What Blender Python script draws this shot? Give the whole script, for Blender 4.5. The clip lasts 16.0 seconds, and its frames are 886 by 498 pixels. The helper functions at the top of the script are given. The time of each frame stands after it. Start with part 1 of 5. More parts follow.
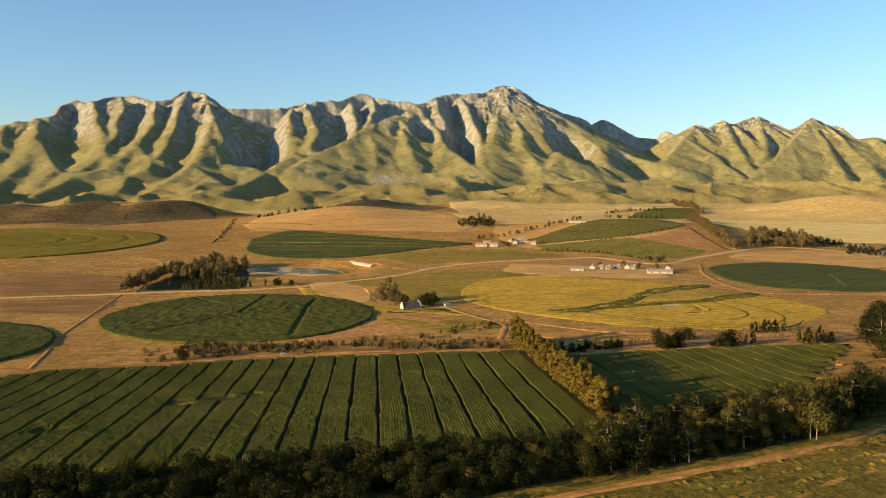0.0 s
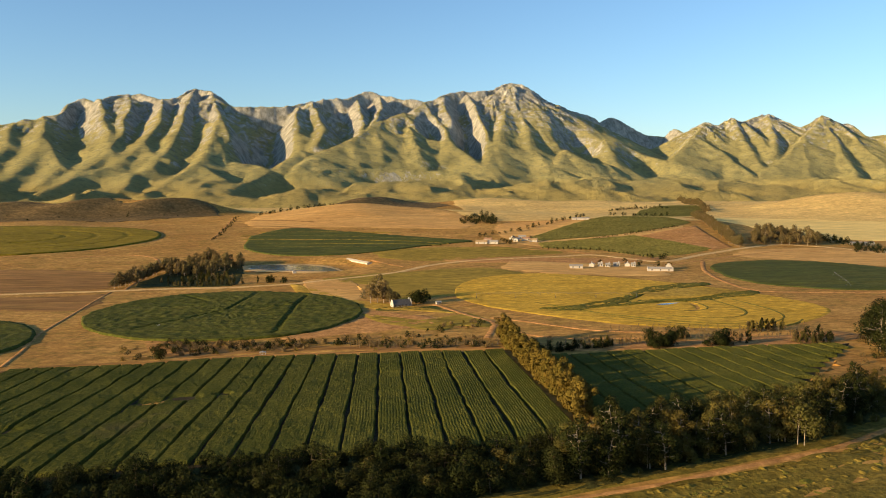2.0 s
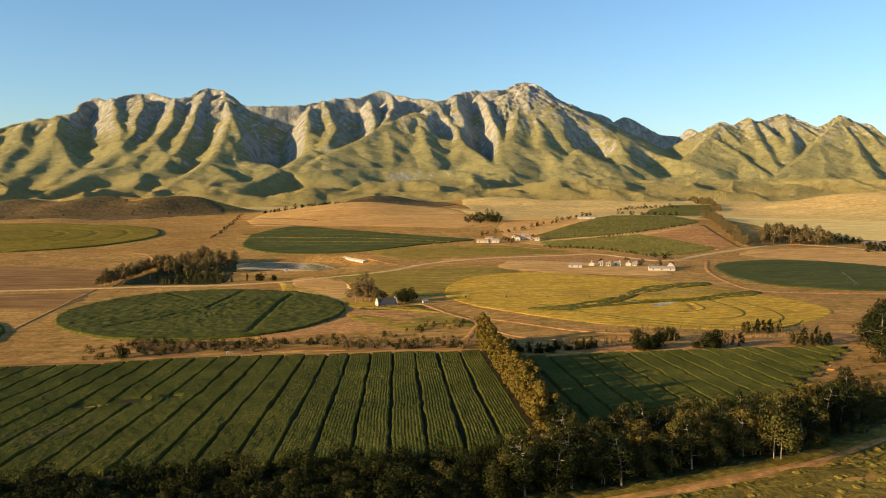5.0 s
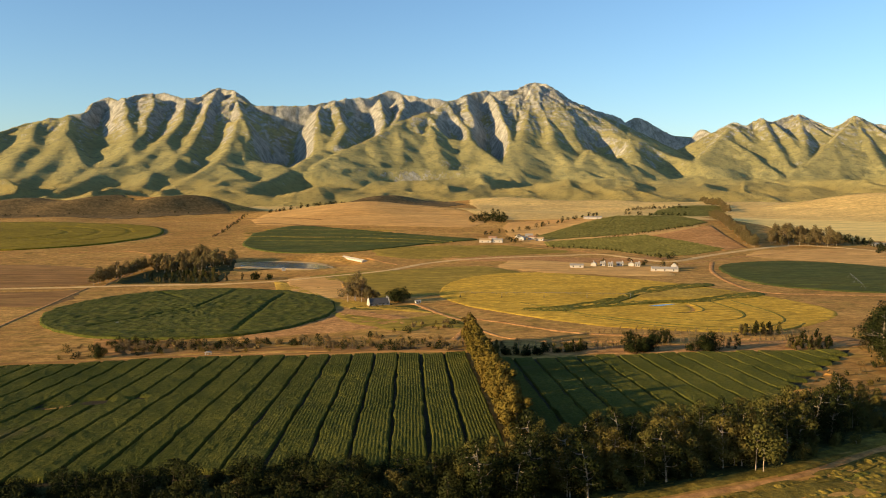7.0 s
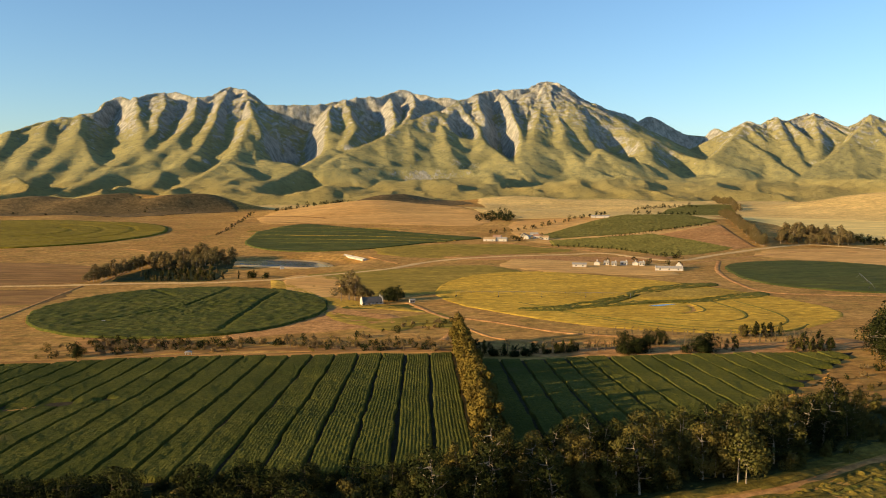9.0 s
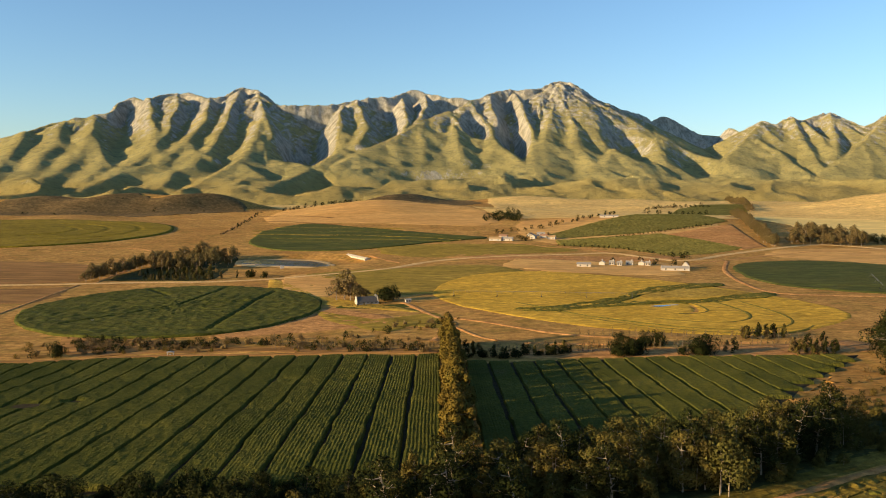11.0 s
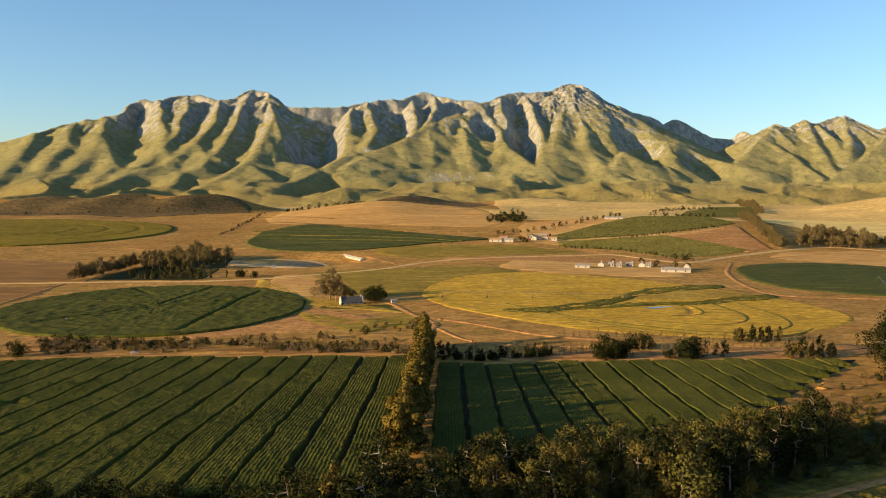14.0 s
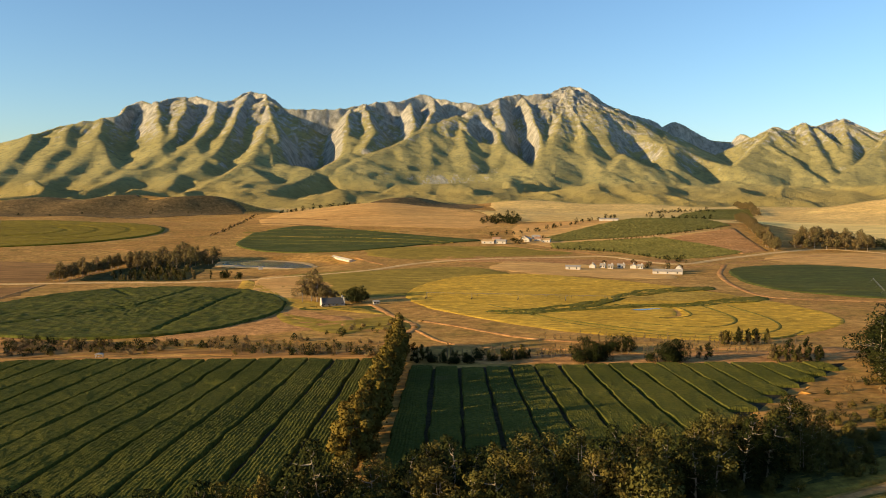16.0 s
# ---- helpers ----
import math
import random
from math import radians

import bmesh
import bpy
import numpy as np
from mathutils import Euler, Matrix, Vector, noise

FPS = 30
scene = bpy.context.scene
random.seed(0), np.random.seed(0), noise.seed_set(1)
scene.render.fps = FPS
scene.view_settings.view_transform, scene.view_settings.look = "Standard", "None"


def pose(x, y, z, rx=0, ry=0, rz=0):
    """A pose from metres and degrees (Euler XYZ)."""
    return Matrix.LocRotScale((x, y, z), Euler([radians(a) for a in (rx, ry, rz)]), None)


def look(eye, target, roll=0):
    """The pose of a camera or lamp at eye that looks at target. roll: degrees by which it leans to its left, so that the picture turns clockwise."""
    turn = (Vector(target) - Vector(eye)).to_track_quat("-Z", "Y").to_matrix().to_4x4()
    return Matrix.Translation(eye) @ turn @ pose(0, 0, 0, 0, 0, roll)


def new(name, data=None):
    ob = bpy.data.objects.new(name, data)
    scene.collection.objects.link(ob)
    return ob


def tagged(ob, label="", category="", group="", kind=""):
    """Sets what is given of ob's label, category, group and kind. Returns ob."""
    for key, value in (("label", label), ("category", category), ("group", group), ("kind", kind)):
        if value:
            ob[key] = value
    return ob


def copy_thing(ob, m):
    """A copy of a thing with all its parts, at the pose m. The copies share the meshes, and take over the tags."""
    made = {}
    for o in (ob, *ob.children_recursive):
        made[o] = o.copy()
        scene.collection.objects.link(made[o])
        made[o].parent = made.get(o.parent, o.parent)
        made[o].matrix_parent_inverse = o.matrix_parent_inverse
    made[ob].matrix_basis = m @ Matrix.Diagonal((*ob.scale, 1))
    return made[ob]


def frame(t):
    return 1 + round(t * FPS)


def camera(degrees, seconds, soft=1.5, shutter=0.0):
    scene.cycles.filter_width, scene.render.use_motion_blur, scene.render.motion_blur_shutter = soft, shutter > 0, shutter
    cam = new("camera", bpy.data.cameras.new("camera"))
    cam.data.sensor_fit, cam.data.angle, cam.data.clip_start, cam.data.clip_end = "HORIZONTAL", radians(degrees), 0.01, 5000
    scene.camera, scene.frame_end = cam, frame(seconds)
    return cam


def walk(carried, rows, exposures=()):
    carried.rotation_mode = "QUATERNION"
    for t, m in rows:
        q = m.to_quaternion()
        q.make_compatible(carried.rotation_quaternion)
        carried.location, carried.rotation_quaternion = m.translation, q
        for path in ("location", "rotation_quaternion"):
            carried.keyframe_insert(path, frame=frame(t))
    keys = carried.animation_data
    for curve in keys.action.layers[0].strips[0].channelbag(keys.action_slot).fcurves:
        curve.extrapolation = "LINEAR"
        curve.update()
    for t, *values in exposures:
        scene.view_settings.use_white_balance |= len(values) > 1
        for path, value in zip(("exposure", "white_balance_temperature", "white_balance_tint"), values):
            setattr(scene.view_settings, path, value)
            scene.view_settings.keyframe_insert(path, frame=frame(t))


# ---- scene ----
cam = camera(57.99, 16.0, soft=1.0)
# seconds, x, y, z, pitch, roll, yaw: a slow flight to the right and ahead, sinking a little
PATH = [
    (0.0, 0.00, -0.00, 82.00, -4.246, -0.287, -6.999),
    (0.5, 3.37, 2.72, 81.41, -4.265, -0.313, -6.818),
    (1.0, 6.74, 5.44, 80.81, -4.303, -0.323, -6.655),
    (1.5, 10.12, 8.18, 80.20, -4.331, -0.314, -6.493),
    (2.0, 13.50, 10.93, 79.60, -4.352, -0.289, -6.330),
    (2.5, 16.89, 13.69, 79.00, -4.370, -0.262, -6.159),
    (3.0, 20.29, 16.46, 78.41, -4.367, -0.230, -5.995),
    (3.5, 23.69, 19.23, 77.80, -4.366, -0.215, -5.809),
    (4.0, 27.08, 22.00, 77.20, -4.360, -0.206, -5.626),
    (6.5, 43.61, 35.41, 74.42, -4.262, -0.074, -4.565),
    (7.0, 46.77, 38.03, 73.97, -4.268, -0.026, -4.346),
    (7.5, 49.88, 40.66, 73.53, -4.282, 0.010, -4.107),
    (8.0, 52.93, 43.29, 73.09, -4.288, 0.025, -3.853),
    (8.5, 55.93, 45.93, 72.62, -4.289, 0.026, -3.641),
    (9.0, 58.89, 48.57, 72.14, -4.298, 0.024, -3.408),
    (11.5, 72.67, 61.36, 69.51, -4.218, 0.051, -2.179),
    (12.0, 75.22, 63.82, 68.86, -4.175, 0.093, -1.979),
    (12.5, 77.75, 66.28, 68.20, -4.128, 0.132, -1.803),
    (13.0, 80.27, 68.74, 67.55, -4.084, 0.167, -1.676),
    (13.5, 82.76, 71.20, 66.91, -4.049, 0.189, -1.583),
    (14.0, 85.24, 73.68, 66.30, -4.005, 0.209, -1.529),
    (14.5, 87.73, 76.17, 65.73, -3.962, 0.234, -1.504),
    (15.0, 90.21, 78.69, 65.20, -3.914, 0.263, -1.491),
    (15.5, 92.70, 81.22, 64.70, -3.872, 0.286, -1.486),
    (16.0, 95.21, 83.76, 64.22, -3.810, 0.299, -1.520),
]
EXPOSURE = 0.92
walk(cam, [(t, pose(x, y, z, 90 + pitch, 0, yaw) @ pose(0, 0, 0, 0, 0, roll)) for t, x, y, z, pitch, roll, yaw in PATH],
     exposures=[(0, EXPOSURE), (16, EXPOSURE)])

# ---- world and sun: late afternoon, the sun low behind the camera's left ----
SUN_ELEV, SHADOW_DIR = 11.8, 20.0      # degrees; the shadows fall this far round from +x towards +y
sun_to = Vector((-math.cos(radians(SHADOW_DIR)) * math.cos(radians(SUN_ELEV)),
                 -math.sin(radians(SHADOW_DIR)) * math.cos(radians(SUN_ELEV)), math.sin(radians(SUN_ELEV))))
world = bpy.data.worlds.new("sky")
scene.world = world
world.use_nodes = True
wn, wl = world.node_tree.nodes, world.node_tree.links
wn.clear()
sky = wn.new("ShaderNodeTexSky")
sky.sky_type, sky.sun_disc = "NISHITA", False
sky.sun_elevation = radians(SUN_ELEV)
sky.sun_rotation = math.atan2(sun_to.x, sun_to.y)
sky.altitude, sky.air_density, sky.dust_density, sky.ozone_density = 300, 1.05, 0.45, 3.6
bg, wout = wn.new("ShaderNodeBackground"), wn.new("ShaderNodeOutputWorld")
bg.inputs["Strength"].default_value = 0.112
wl.new(sky.outputs[0], bg.inputs["Color"])
wl.new(bg.outputs[0], wout.inputs["Surface"])
sun_data = bpy.data.lights.new("sun", "SUN")
sun_data.energy, sun_data.angle, sun_data.color = 5.0, radians(0.53), (1.0, 0.73, 0.39)
sun = new("sun", sun_data)
sun.matrix_world = look(sun_to * 3000, (0, 0, 0))


# ---- materials ----
def material(name, roughness=0.9, specular=0.15):
    m = bpy.data.materials.new(name)
    m.use_nodes = True
    bsdf = m.node_tree.nodes["Principled BSDF"]
    bsdf.inputs["Roughness"].default_value = roughness
    bsdf.inputs["Specular IOR Level"].default_value = specular
    return m, m.node_tree.nodes, m.node_tree.links, bsdf


def noise_node(m, coord, scale, detail=5.0, rough=0.6, stretch=(1, 1, 1), turn=0.0, distortion=0.0):
    n, l = m.node_tree.nodes, m.node_tree.links
    mp = n.new("ShaderNodeMapping")
    mp.inputs["Scale"].default_value = stretch
    mp.inputs["Rotation"].default_value = (0, 0, radians(turn))
    l.new(coord, mp.inputs["Vector"])
    t = n.new("ShaderNodeTexNoise")
    t.inputs["Scale"].default_value, t.inputs["Detail"].default_value = scale, detail
    t.inputs["Roughness"].default_value, t.inputs["Distortion"].default_value = rough, distortion
    l.new(mp.outputs[0], t.inputs["Vector"])
    return t.outputs["Fac"]


def ramp(m, fac, stops):
    n, l = m.node_tree.nodes, m.node_tree.links
    r = n.new("ShaderNodeValToRGB")
    while len(r.color_ramp.elements) < len(stops):
        r.color_ramp.elements.new(0.5)
    for e, (at, c) in zip(r.color_ramp.elements, stops):
        e.position, e.color = at, (*c, 1) if len(c) == 3 else c
    l.new(fac, r.inputs["Fac"])
    return r.outputs["Color"]


def mix(m, fac, a, b, blend="MIX"):
    n, l = m.node_tree.nodes, m.node_tree.links
    x = n.new("ShaderNodeMix")
    x.data_type, x.blend_type = "RGBA", blend
    for socket, v in ((x.inputs[0], fac), (x.inputs[6], a), (x.inputs[7], b)):
        if isinstance(v, (int, float)):
            socket.default_value = v
        elif isinstance(v, tuple):
            socket.default_value = (*v, 1)
        else:
            l.new(v, socket)
    return x.outputs[2]


def bump(m, height, strength, distance):
    n, l = m.node_tree.nodes, m.node_tree.links
    b = n.new("ShaderNodeBump")
    b.inputs["Strength"].default_value, b.inputs["Distance"].default_value = strength, distance
    l.new(height, b.inputs["Height"])
    l.new(b.outputs[0], n["Principled BSDF"].inputs["Normal"])


def coords(m, kind="Object"):
    return m.node_tree.nodes.new("ShaderNodeTexCoord").outputs[kind]


BLACK, WHITE = (0, 0, 0), (1, 1, 1)


def land(name, low, high, patch, coarse=0.012, fine=0.25, stretch=(1, 1, 1), turn=0.0, amount=0.6, relief=0.35, grain=1.0):
    """Open land: two tones in large soft patches, fine grain, and a third tone in ragged spots."""
    m, n, l, b = material(name, 0.95, 0.05)
    c = coords(m)
    big = noise_node(m, c, coarse, 6, 0.62, stretch, turn)
    small = noise_node(m, c, fine, 4, 0.7, stretch, turn)
    base = mix(m, ramp(m, big, [(0.35, BLACK), (0.65, WHITE)]), low, high)
    spots = noise_node(m, c, coarse * 5, 7, 0.7, stretch, turn, 0.6)
    base = mix(m, ramp(m, spots, [(0.47, BLACK), (0.70, (amount,) * 3)]), base, patch)
    mottle = noise_node(m, c, coarse * 14, 6, 0.75, stretch, turn + 7)
    streak = noise_node(m, c, fine * 0.6, 5, 0.8, (stretch[0] * 0.18, stretch[1], 1), turn + 4)
    for layer, lo, hi in ((small, 0.60, 1.32), (mottle, 0.66, 1.30), (streak, 0.72, 1.24)):
        base = mix(m, 1.0, base, ramp(m, layer, [(0.30, (1 - (1 - lo) * grain,) * 3), (0.70, (1 + (hi - 1) * grain,) * 3)]), "MULTIPLY")
    l.new(base, b.inputs["Base Color"])
    bump(m, small, relief, 0.5)
    return m


MAT_GROUND = land("dry_veld", (0.36, 0.178, 0.042), (0.50, 0.272, 0.070), (0.21, 0.143, 0.026), amount=0.85)
MAT_STUBBLE = land("stubble", (0.52, 0.275, 0.08), (0.66, 0.38, 0.115), (0.42, 0.22, 0.06), stretch=(0.3, 1, 1), turn=4, grain=0.7)
MAT_BARE = land("bare_soil", (0.43, 0.203, 0.0629), (0.52, 0.261, 0.0851), (0.31, 0.153, 0.0407), 0.03)
MAT_WHEAT = land("wheat_stubble", (0.72, 0.50, 0.16), (0.82, 0.59, 0.20), (0.60, 0.42, 0.13), 0.006, 0.1, (0.3, 1, 1), 4, grain=0.45)
MAT_DRYGRASS = land("dry_hill_grass", (0.57, 0.37, 0.12), (0.71, 0.475, 0.158), (0.45, 0.31, 0.10), 0.006, 0.12, grain=0.6)
MAT_GOLD = land("golden_pasture", (0.50, 0.288, 0.030), (0.62, 0.365, 0.044), (0.29, 0.19, 0.022), 0.02, 0.3, (0.6, 1, 1), 15)
MAT_LUCERNE = land("yellow_green_lucerne", (0.19, 0.137, 0.012), (0.25, 0.175, 0.018), (0.14, 0.107, 0.011), 0.012, 0.3, (0.4, 1, 1), 10)
MAT_OLIVE = land("olive_pasture", (0.25, 0.172, 0.024), (0.345, 0.225, 0.036), (0.16, 0.122, 0.0165), 0.018, 0.3, (0.4, 1, 1), 10)
MAT_GREEN = land("green_crop", (0.054, 0.062, 0.0095), (0.090, 0.089, 0.0145), (0.13, 0.11, 0.022), 0.02, 0.4, relief=0.8)
MAT_DEEP = land("deep_green_crop", (0.06, 0.072, 0.0163), (0.085, 0.09, 0.0192), (0.13, 0.108, 0.0222), 0.015, 0.35, (0.25, 1, 1), 8, relief=0.6)
MAT_REEDS = land("reeds", (0.09, 0.09, 0.014), (0.17, 0.14, 0.02), (0.28, 0.20, 0.035), 0.05, 0.5, relief=1.0)
MAT_TRACK = land("sandy_track", (0.60, 0.38, 0.15), (0.71, 0.46, 0.19), (0.46, 0.27, 0.10), 0.03, 0.5, grain=0.6)
# undergrowth with the shade under the trees put into its colour
MAT_UNDER = land("shade_dark_undergrowth", (0.034, 0.036, 0.010), (0.058, 0.055, 0.015), (0.10, 0.08, 0.022), 0.06, 0.6, relief=1.0)
MAT_ORCHARD = land("orchard_leaves", (0.20, 0.165, 0.036), (0.27, 0.215, 0.05), (0.14, 0.125, 0.028), 0.03, 0.4)
MAT_VERGE = land("rough_verge", (0.14, 0.104, 0.017), (0.22, 0.15, 0.026), (0.09, 0.076, 0.013), 0.05, 0.4, relief=1.0)
# brown heath, darkened so the colour carries the hills' shaded slopes
MAT_HEATH_SHADE = land("shade_brown_heath", (0.13, 0.085, 0.033), (0.20, 0.128, 0.05), (0.08, 0.062, 0.024), 0.01, 0.15, relief=1.0)
MAT_ROUGH = land("rough_grass", (0.38, 0.225, 0.032), (0.48, 0.30, 0.05), (0.24, 0.17, 0.025), 0.03, 0.3)
MAT_RUT = land("worn_rut", (0.15, 0.125, 0.02), (0.22, 0.17, 0.03), (0.10, 0.09, 0.015), 0.05, 0.5)
MAT_PLOUGH = land("ploughed_soil", (0.25, 0.125, 0.038), (0.34, 0.175, 0.055), (0.20, 0.12, 0.03), 0.012, 0.2, (0.15, 1, 1), 5)
# soil of the crop gaps, its colour nearly black to stand for deep shade
MAT_GAP_SHADE = land("gap_shade_soil", (0.034, 0.026, 0.012), (0.052, 0.038, 0.017), (0.026, 0.025, 0.010), 0.05, 0.6)


def water_material():
    m, n, l, b = material("dam_water", 0.1, 0.5)
    b.inputs["Base Color"].default_value = (0.06, 0.058, 0.046, 1)
    bump(m, noise_node(m, coords(m), 0.5, 3), 0.08, 0.3)
    return m


MAT_WATER = water_material()


def mountain_material():
    """Scrub on the slopes, pale sandstone on cliffs and high ground, dry grass on the foothills."""
    m, n, l, b = material("mountain", 0.95, 0.05)
    c = coords(m)
    geo, sep, pos = n.new("ShaderNodeNewGeometry"), n.new("ShaderNodeSeparateXYZ"), n.new("ShaderNodeSeparateXYZ")
    l.new(geo.outputs["Normal"], sep.inputs[0])
    l.new(c, pos.inputs[0])

    def sums(a, factor, add):
        x = n.new("ShaderNodeMath")
        x.operation = "MULTIPLY_ADD"
        l.new(a, x.inputs[0])
        x.inputs[1].default_value = factor
        if isinstance(add, float):
            x.inputs[2].default_value = add
        else:
            l.new(add, x.inputs[2])
        return x.outputs[0]

    scrub = mix(m, ramp(m, noise_node(m, c, 0.004, 8, 0.65), [(0.36, BLACK), (0.64, WHITE)]), (0.40, 0.347, 0.135), (0.56, 0.478, 0.19))
    scrub = mix(m, ramp(m, noise_node(m, c, 0.03, 7, 0.78), [(0.46, BLACK), (0.62, (0.85,) * 3)]), scrub, (0.24, 0.235, 0.115))
    crack = noise_node(m, c, 0.035, 9, 0.8, (1, 1, 0.22))
    stone = mix(m, ramp(m, crack, [(0.40, BLACK), (0.60, WHITE)]), (0.29, 0.278, 0.21), (0.68, 0.635, 0.51))
    mask = sums(sep.outputs["Z"], -2.0, 2.2)
    mask = sums(pos.outputs["Z"], 0.0014, mask)
    mask = sums(noise_node(m, c, 0.022, 12, 0.85, (1, 1, 0.35)), 3.4, mask)
    rock = ramp(m, sums(mask, 0.4, -0.60), [(0.50, BLACK), (0.53, WHITE)])
    foot = n.new("ShaderNodeMapRange")
    l.new(sums(noise_node(m, c, 0.006, 6, 0.65), 80.0, pos.outputs["Z"]), foot.inputs["Value"])
    foot.inputs["From Min"].default_value, foot.inputs["From Max"].default_value = 105, 165
    grass = mix(m, noise_node(m, c, 0.01, 6, 0.7), (0.38, 0.305, 0.105), (0.56, 0.43, 0.15))
    grass = mix(m, ramp(m, noise_node(m, c, 0.045, 7, 0.78), [(0.50, BLACK), (0.64, (0.8,) * 3)]), grass, (0.25, 0.215, 0.08))
    l.new(mix(m, foot.outputs[0], grass, mix(m, rock, scrub, stone)), b.inputs["Base Color"])
    bump(m, noise_node(m, c, 0.05, 12, 0.88, (1, 1, 0.45)), 1.0, 22.0)
    return m


MAT_MOUNTAIN = mountain_material()


# ---- lie of the land ----
def soft(u, w):
    return w * np.logaddexp(0, u / w)


def hump(x, y, cx, cy, rx, ry, turn, top):
    a = radians(turn)
    u, v = (x - cx) * np.cos(a) + (y - cy) * np.sin(a), -(x - cx) * np.sin(a) + (y - cy) * np.cos(a)
    return top * np.exp(-((u / rx) ** 2 + (v / ry) ** 2))


DAM_FLOOR = -2.6


def lie(x, y):
    """Height of the ground: nearly level under the fields, a low rise by the river, climbing gently to the foothills."""
    x, y = np.asarray(x, float), np.asarray(y, float)
    z = 3.5 * np.tanh(x / 120) + 8 * np.exp(-(np.maximum(0, y - 190) / 140) ** 2)
    z = z + 0.045 * (soft(y - 850, 60) - soft(y - 1350, 60)) + 0.012 * soft(y - 1350, 60)
    z = z + hump(x, y, -5, 1560, 150, 170, 0, 24) + hump(x, y, 50, 1880, 130, 52, 45, 30)
    z = z + hump(x, y, -655, 1720, 130, 46, 42, 32) + hump(x, y, -515, 1745, 130, 46, 40, 38) + hump(x, y, -385, 1770, 110, 42, 38, 30) + hump(x, y, -300, 1800, 80, 40, 30, 15)
    z = z + hump(x, y, -790, 1690, 120, 46, 42, 30) + hump(x, y, -940, 1720, 140, 56, 40, 38) + hump(x, y, -1180, 1800, 180, 80, 30, 42)
    z = z + hump(x, y, 430, 1210, 180, 165, 10, 12) + hump(x, y, 250, 1500, 190, 110, -8, 9) + hump(x, y, 720, 1640, 170, 120, 20, 6)
    z = z + hump(x, y, 570, 1900, 190, 150, 0, 15) + hump(x, y, 1030, 1500, 220, 170, 10, 38) + hump(x, y, 330, 2050, 120, 150, 0, 18) + hump(x, y, 1500, 1800, 300, 220, 0, 30)
    if np.any(y > 1300):
        z = z + np.clip((y - 1300) / 250, 0, 1) * 3.5 * fractal(x / 190, y / 150, 3, 15)
    # the dam's basin behind its low earth wall
    round_dam = np.sqrt(((x + 49) / 66) ** 2 + ((y - 836) / 51) ** 2)
    basin, wall = np.clip((1.35 - round_dam) / 0.3, 0, 1), np.exp(-((round_dam - 1.25) / 0.1) ** 2)
    return z * (1 - basin) + basin * DAM_FLOOR + 1.6 * wall * (y < 860)


def lie1(x, y):
    return float(lie(x, y))


def lattice(ix, iy, seed):
    h = (ix.astype(np.int64) * 374761393 + iy.astype(np.int64) * 668265263 + seed * 974711) & 0x7FFFFFFF
    h = ((h ^ (h >> 13)) * 1274126177) & 0x7FFFFFFF
    return ((h ^ (h >> 16)) & 0xFFFF) / 65535.0


def grain2(x, y, seed=1):
    """Smooth value noise from -1 to 1."""
    ix, iy = np.floor(x), np.floor(y)
    fx, fy = x - ix, y - iy
    fx, fy = fx * fx * fx * (fx * (fx * 6 - 15) + 10), fy * fy * fy * (fy * (fy * 6 - 15) + 10)
    a, b = lattice(ix, iy, seed), lattice(ix + 1, iy, seed)
    c, d = lattice(ix, iy + 1, seed), lattice(ix + 1, iy + 1, seed)
    return 2 * ((a + (b - a) * fx) * (1 - fy) + (c + (d - c) * fx) * fy) - 1


def fractal(x, y, octaves=5, seed=1, gain=0.5):
    total, amp = 0, 1.0
    for k in range(octaves):
        total, amp = total + amp * grain2(x * 2 ** k + 13.7 * k, y * 2 ** k - 7.3 * k, seed + k), amp * gain
    return total


def ridged(x, y, octaves=5, seed=1, gain=0.5):
    total, amp = 0, 1.0
    for k in range(octaves):
        total, amp = total + amp * (1 - 2 * np.abs(grain2(x * 2 ** k + 5.1 * k, y * 2 ** k + 3.3 * k, seed + k))), amp * gain
    return total


def grid_mesh(name, xs, ys, z, mat, smooth=True):
    nx, ny = len(xs), len(ys)
    gx, gy = np.meshgrid(xs, ys)
    co = np.stack([gx, gy, z], -1).reshape(-1, 3)
    i = (np.arange(ny - 1)[:, None] * nx + np.arange(nx - 1)[None, :]).ravel()
    quads = np.stack([i, i + 1, i + nx + 1, i + nx], -1)
    me = bpy.data.meshes.new(name)
    me.vertices.add(len(co))
    me.vertices.foreach_set("co", co.ravel())
    me.loops.add(quads.size)
    me.loops.foreach_set("vertex_index", quads.ravel())
    me.polygons.add(len(quads))
    me.polygons.foreach_set("loop_start", np.arange(0, quads.size, 4))
    me.update(calc_edges=True)
    me.polygons.foreach_set("use_smooth", np.full(len(quads), smooth))
    me.materials.append(mat)
    return me


def spread(*pieces):
    """Grid lines from (start, end, step) pieces laid end to end."""
    out = [np.arange(a, b, s) for a, b, s in pieces]
    return np.concatenate(out + [np.array([pieces[-1][1]], float)])


gx = spread((-9000, -2600, 400), (-2600, -1300, 40), (-1300, 900, 10), (900, 2600, 40), (2600, 9000, 400))
gy = spread((-5000, -600, 400), (-600, 150, 30), (150, 1300, 9), (1300, 2100, 11), (2100, 3200, 24), (3200, 6000, 200))
mx, my = np.meshgrid(gx, gy)
gz = lie(mx, my) + 0.25 * fractal(mx / 45, my / 45, 4, 3)
ground = tagged(new("ground", grid_mesh("ground", gx, gy, gz, MAT_GROUND)), "dry tan veld with scattered olive scrub across a wide valley", "ground", kind="structure")

# ---- mountains: ridge lines with spurs, worn by gullies ----
RIDGES = []


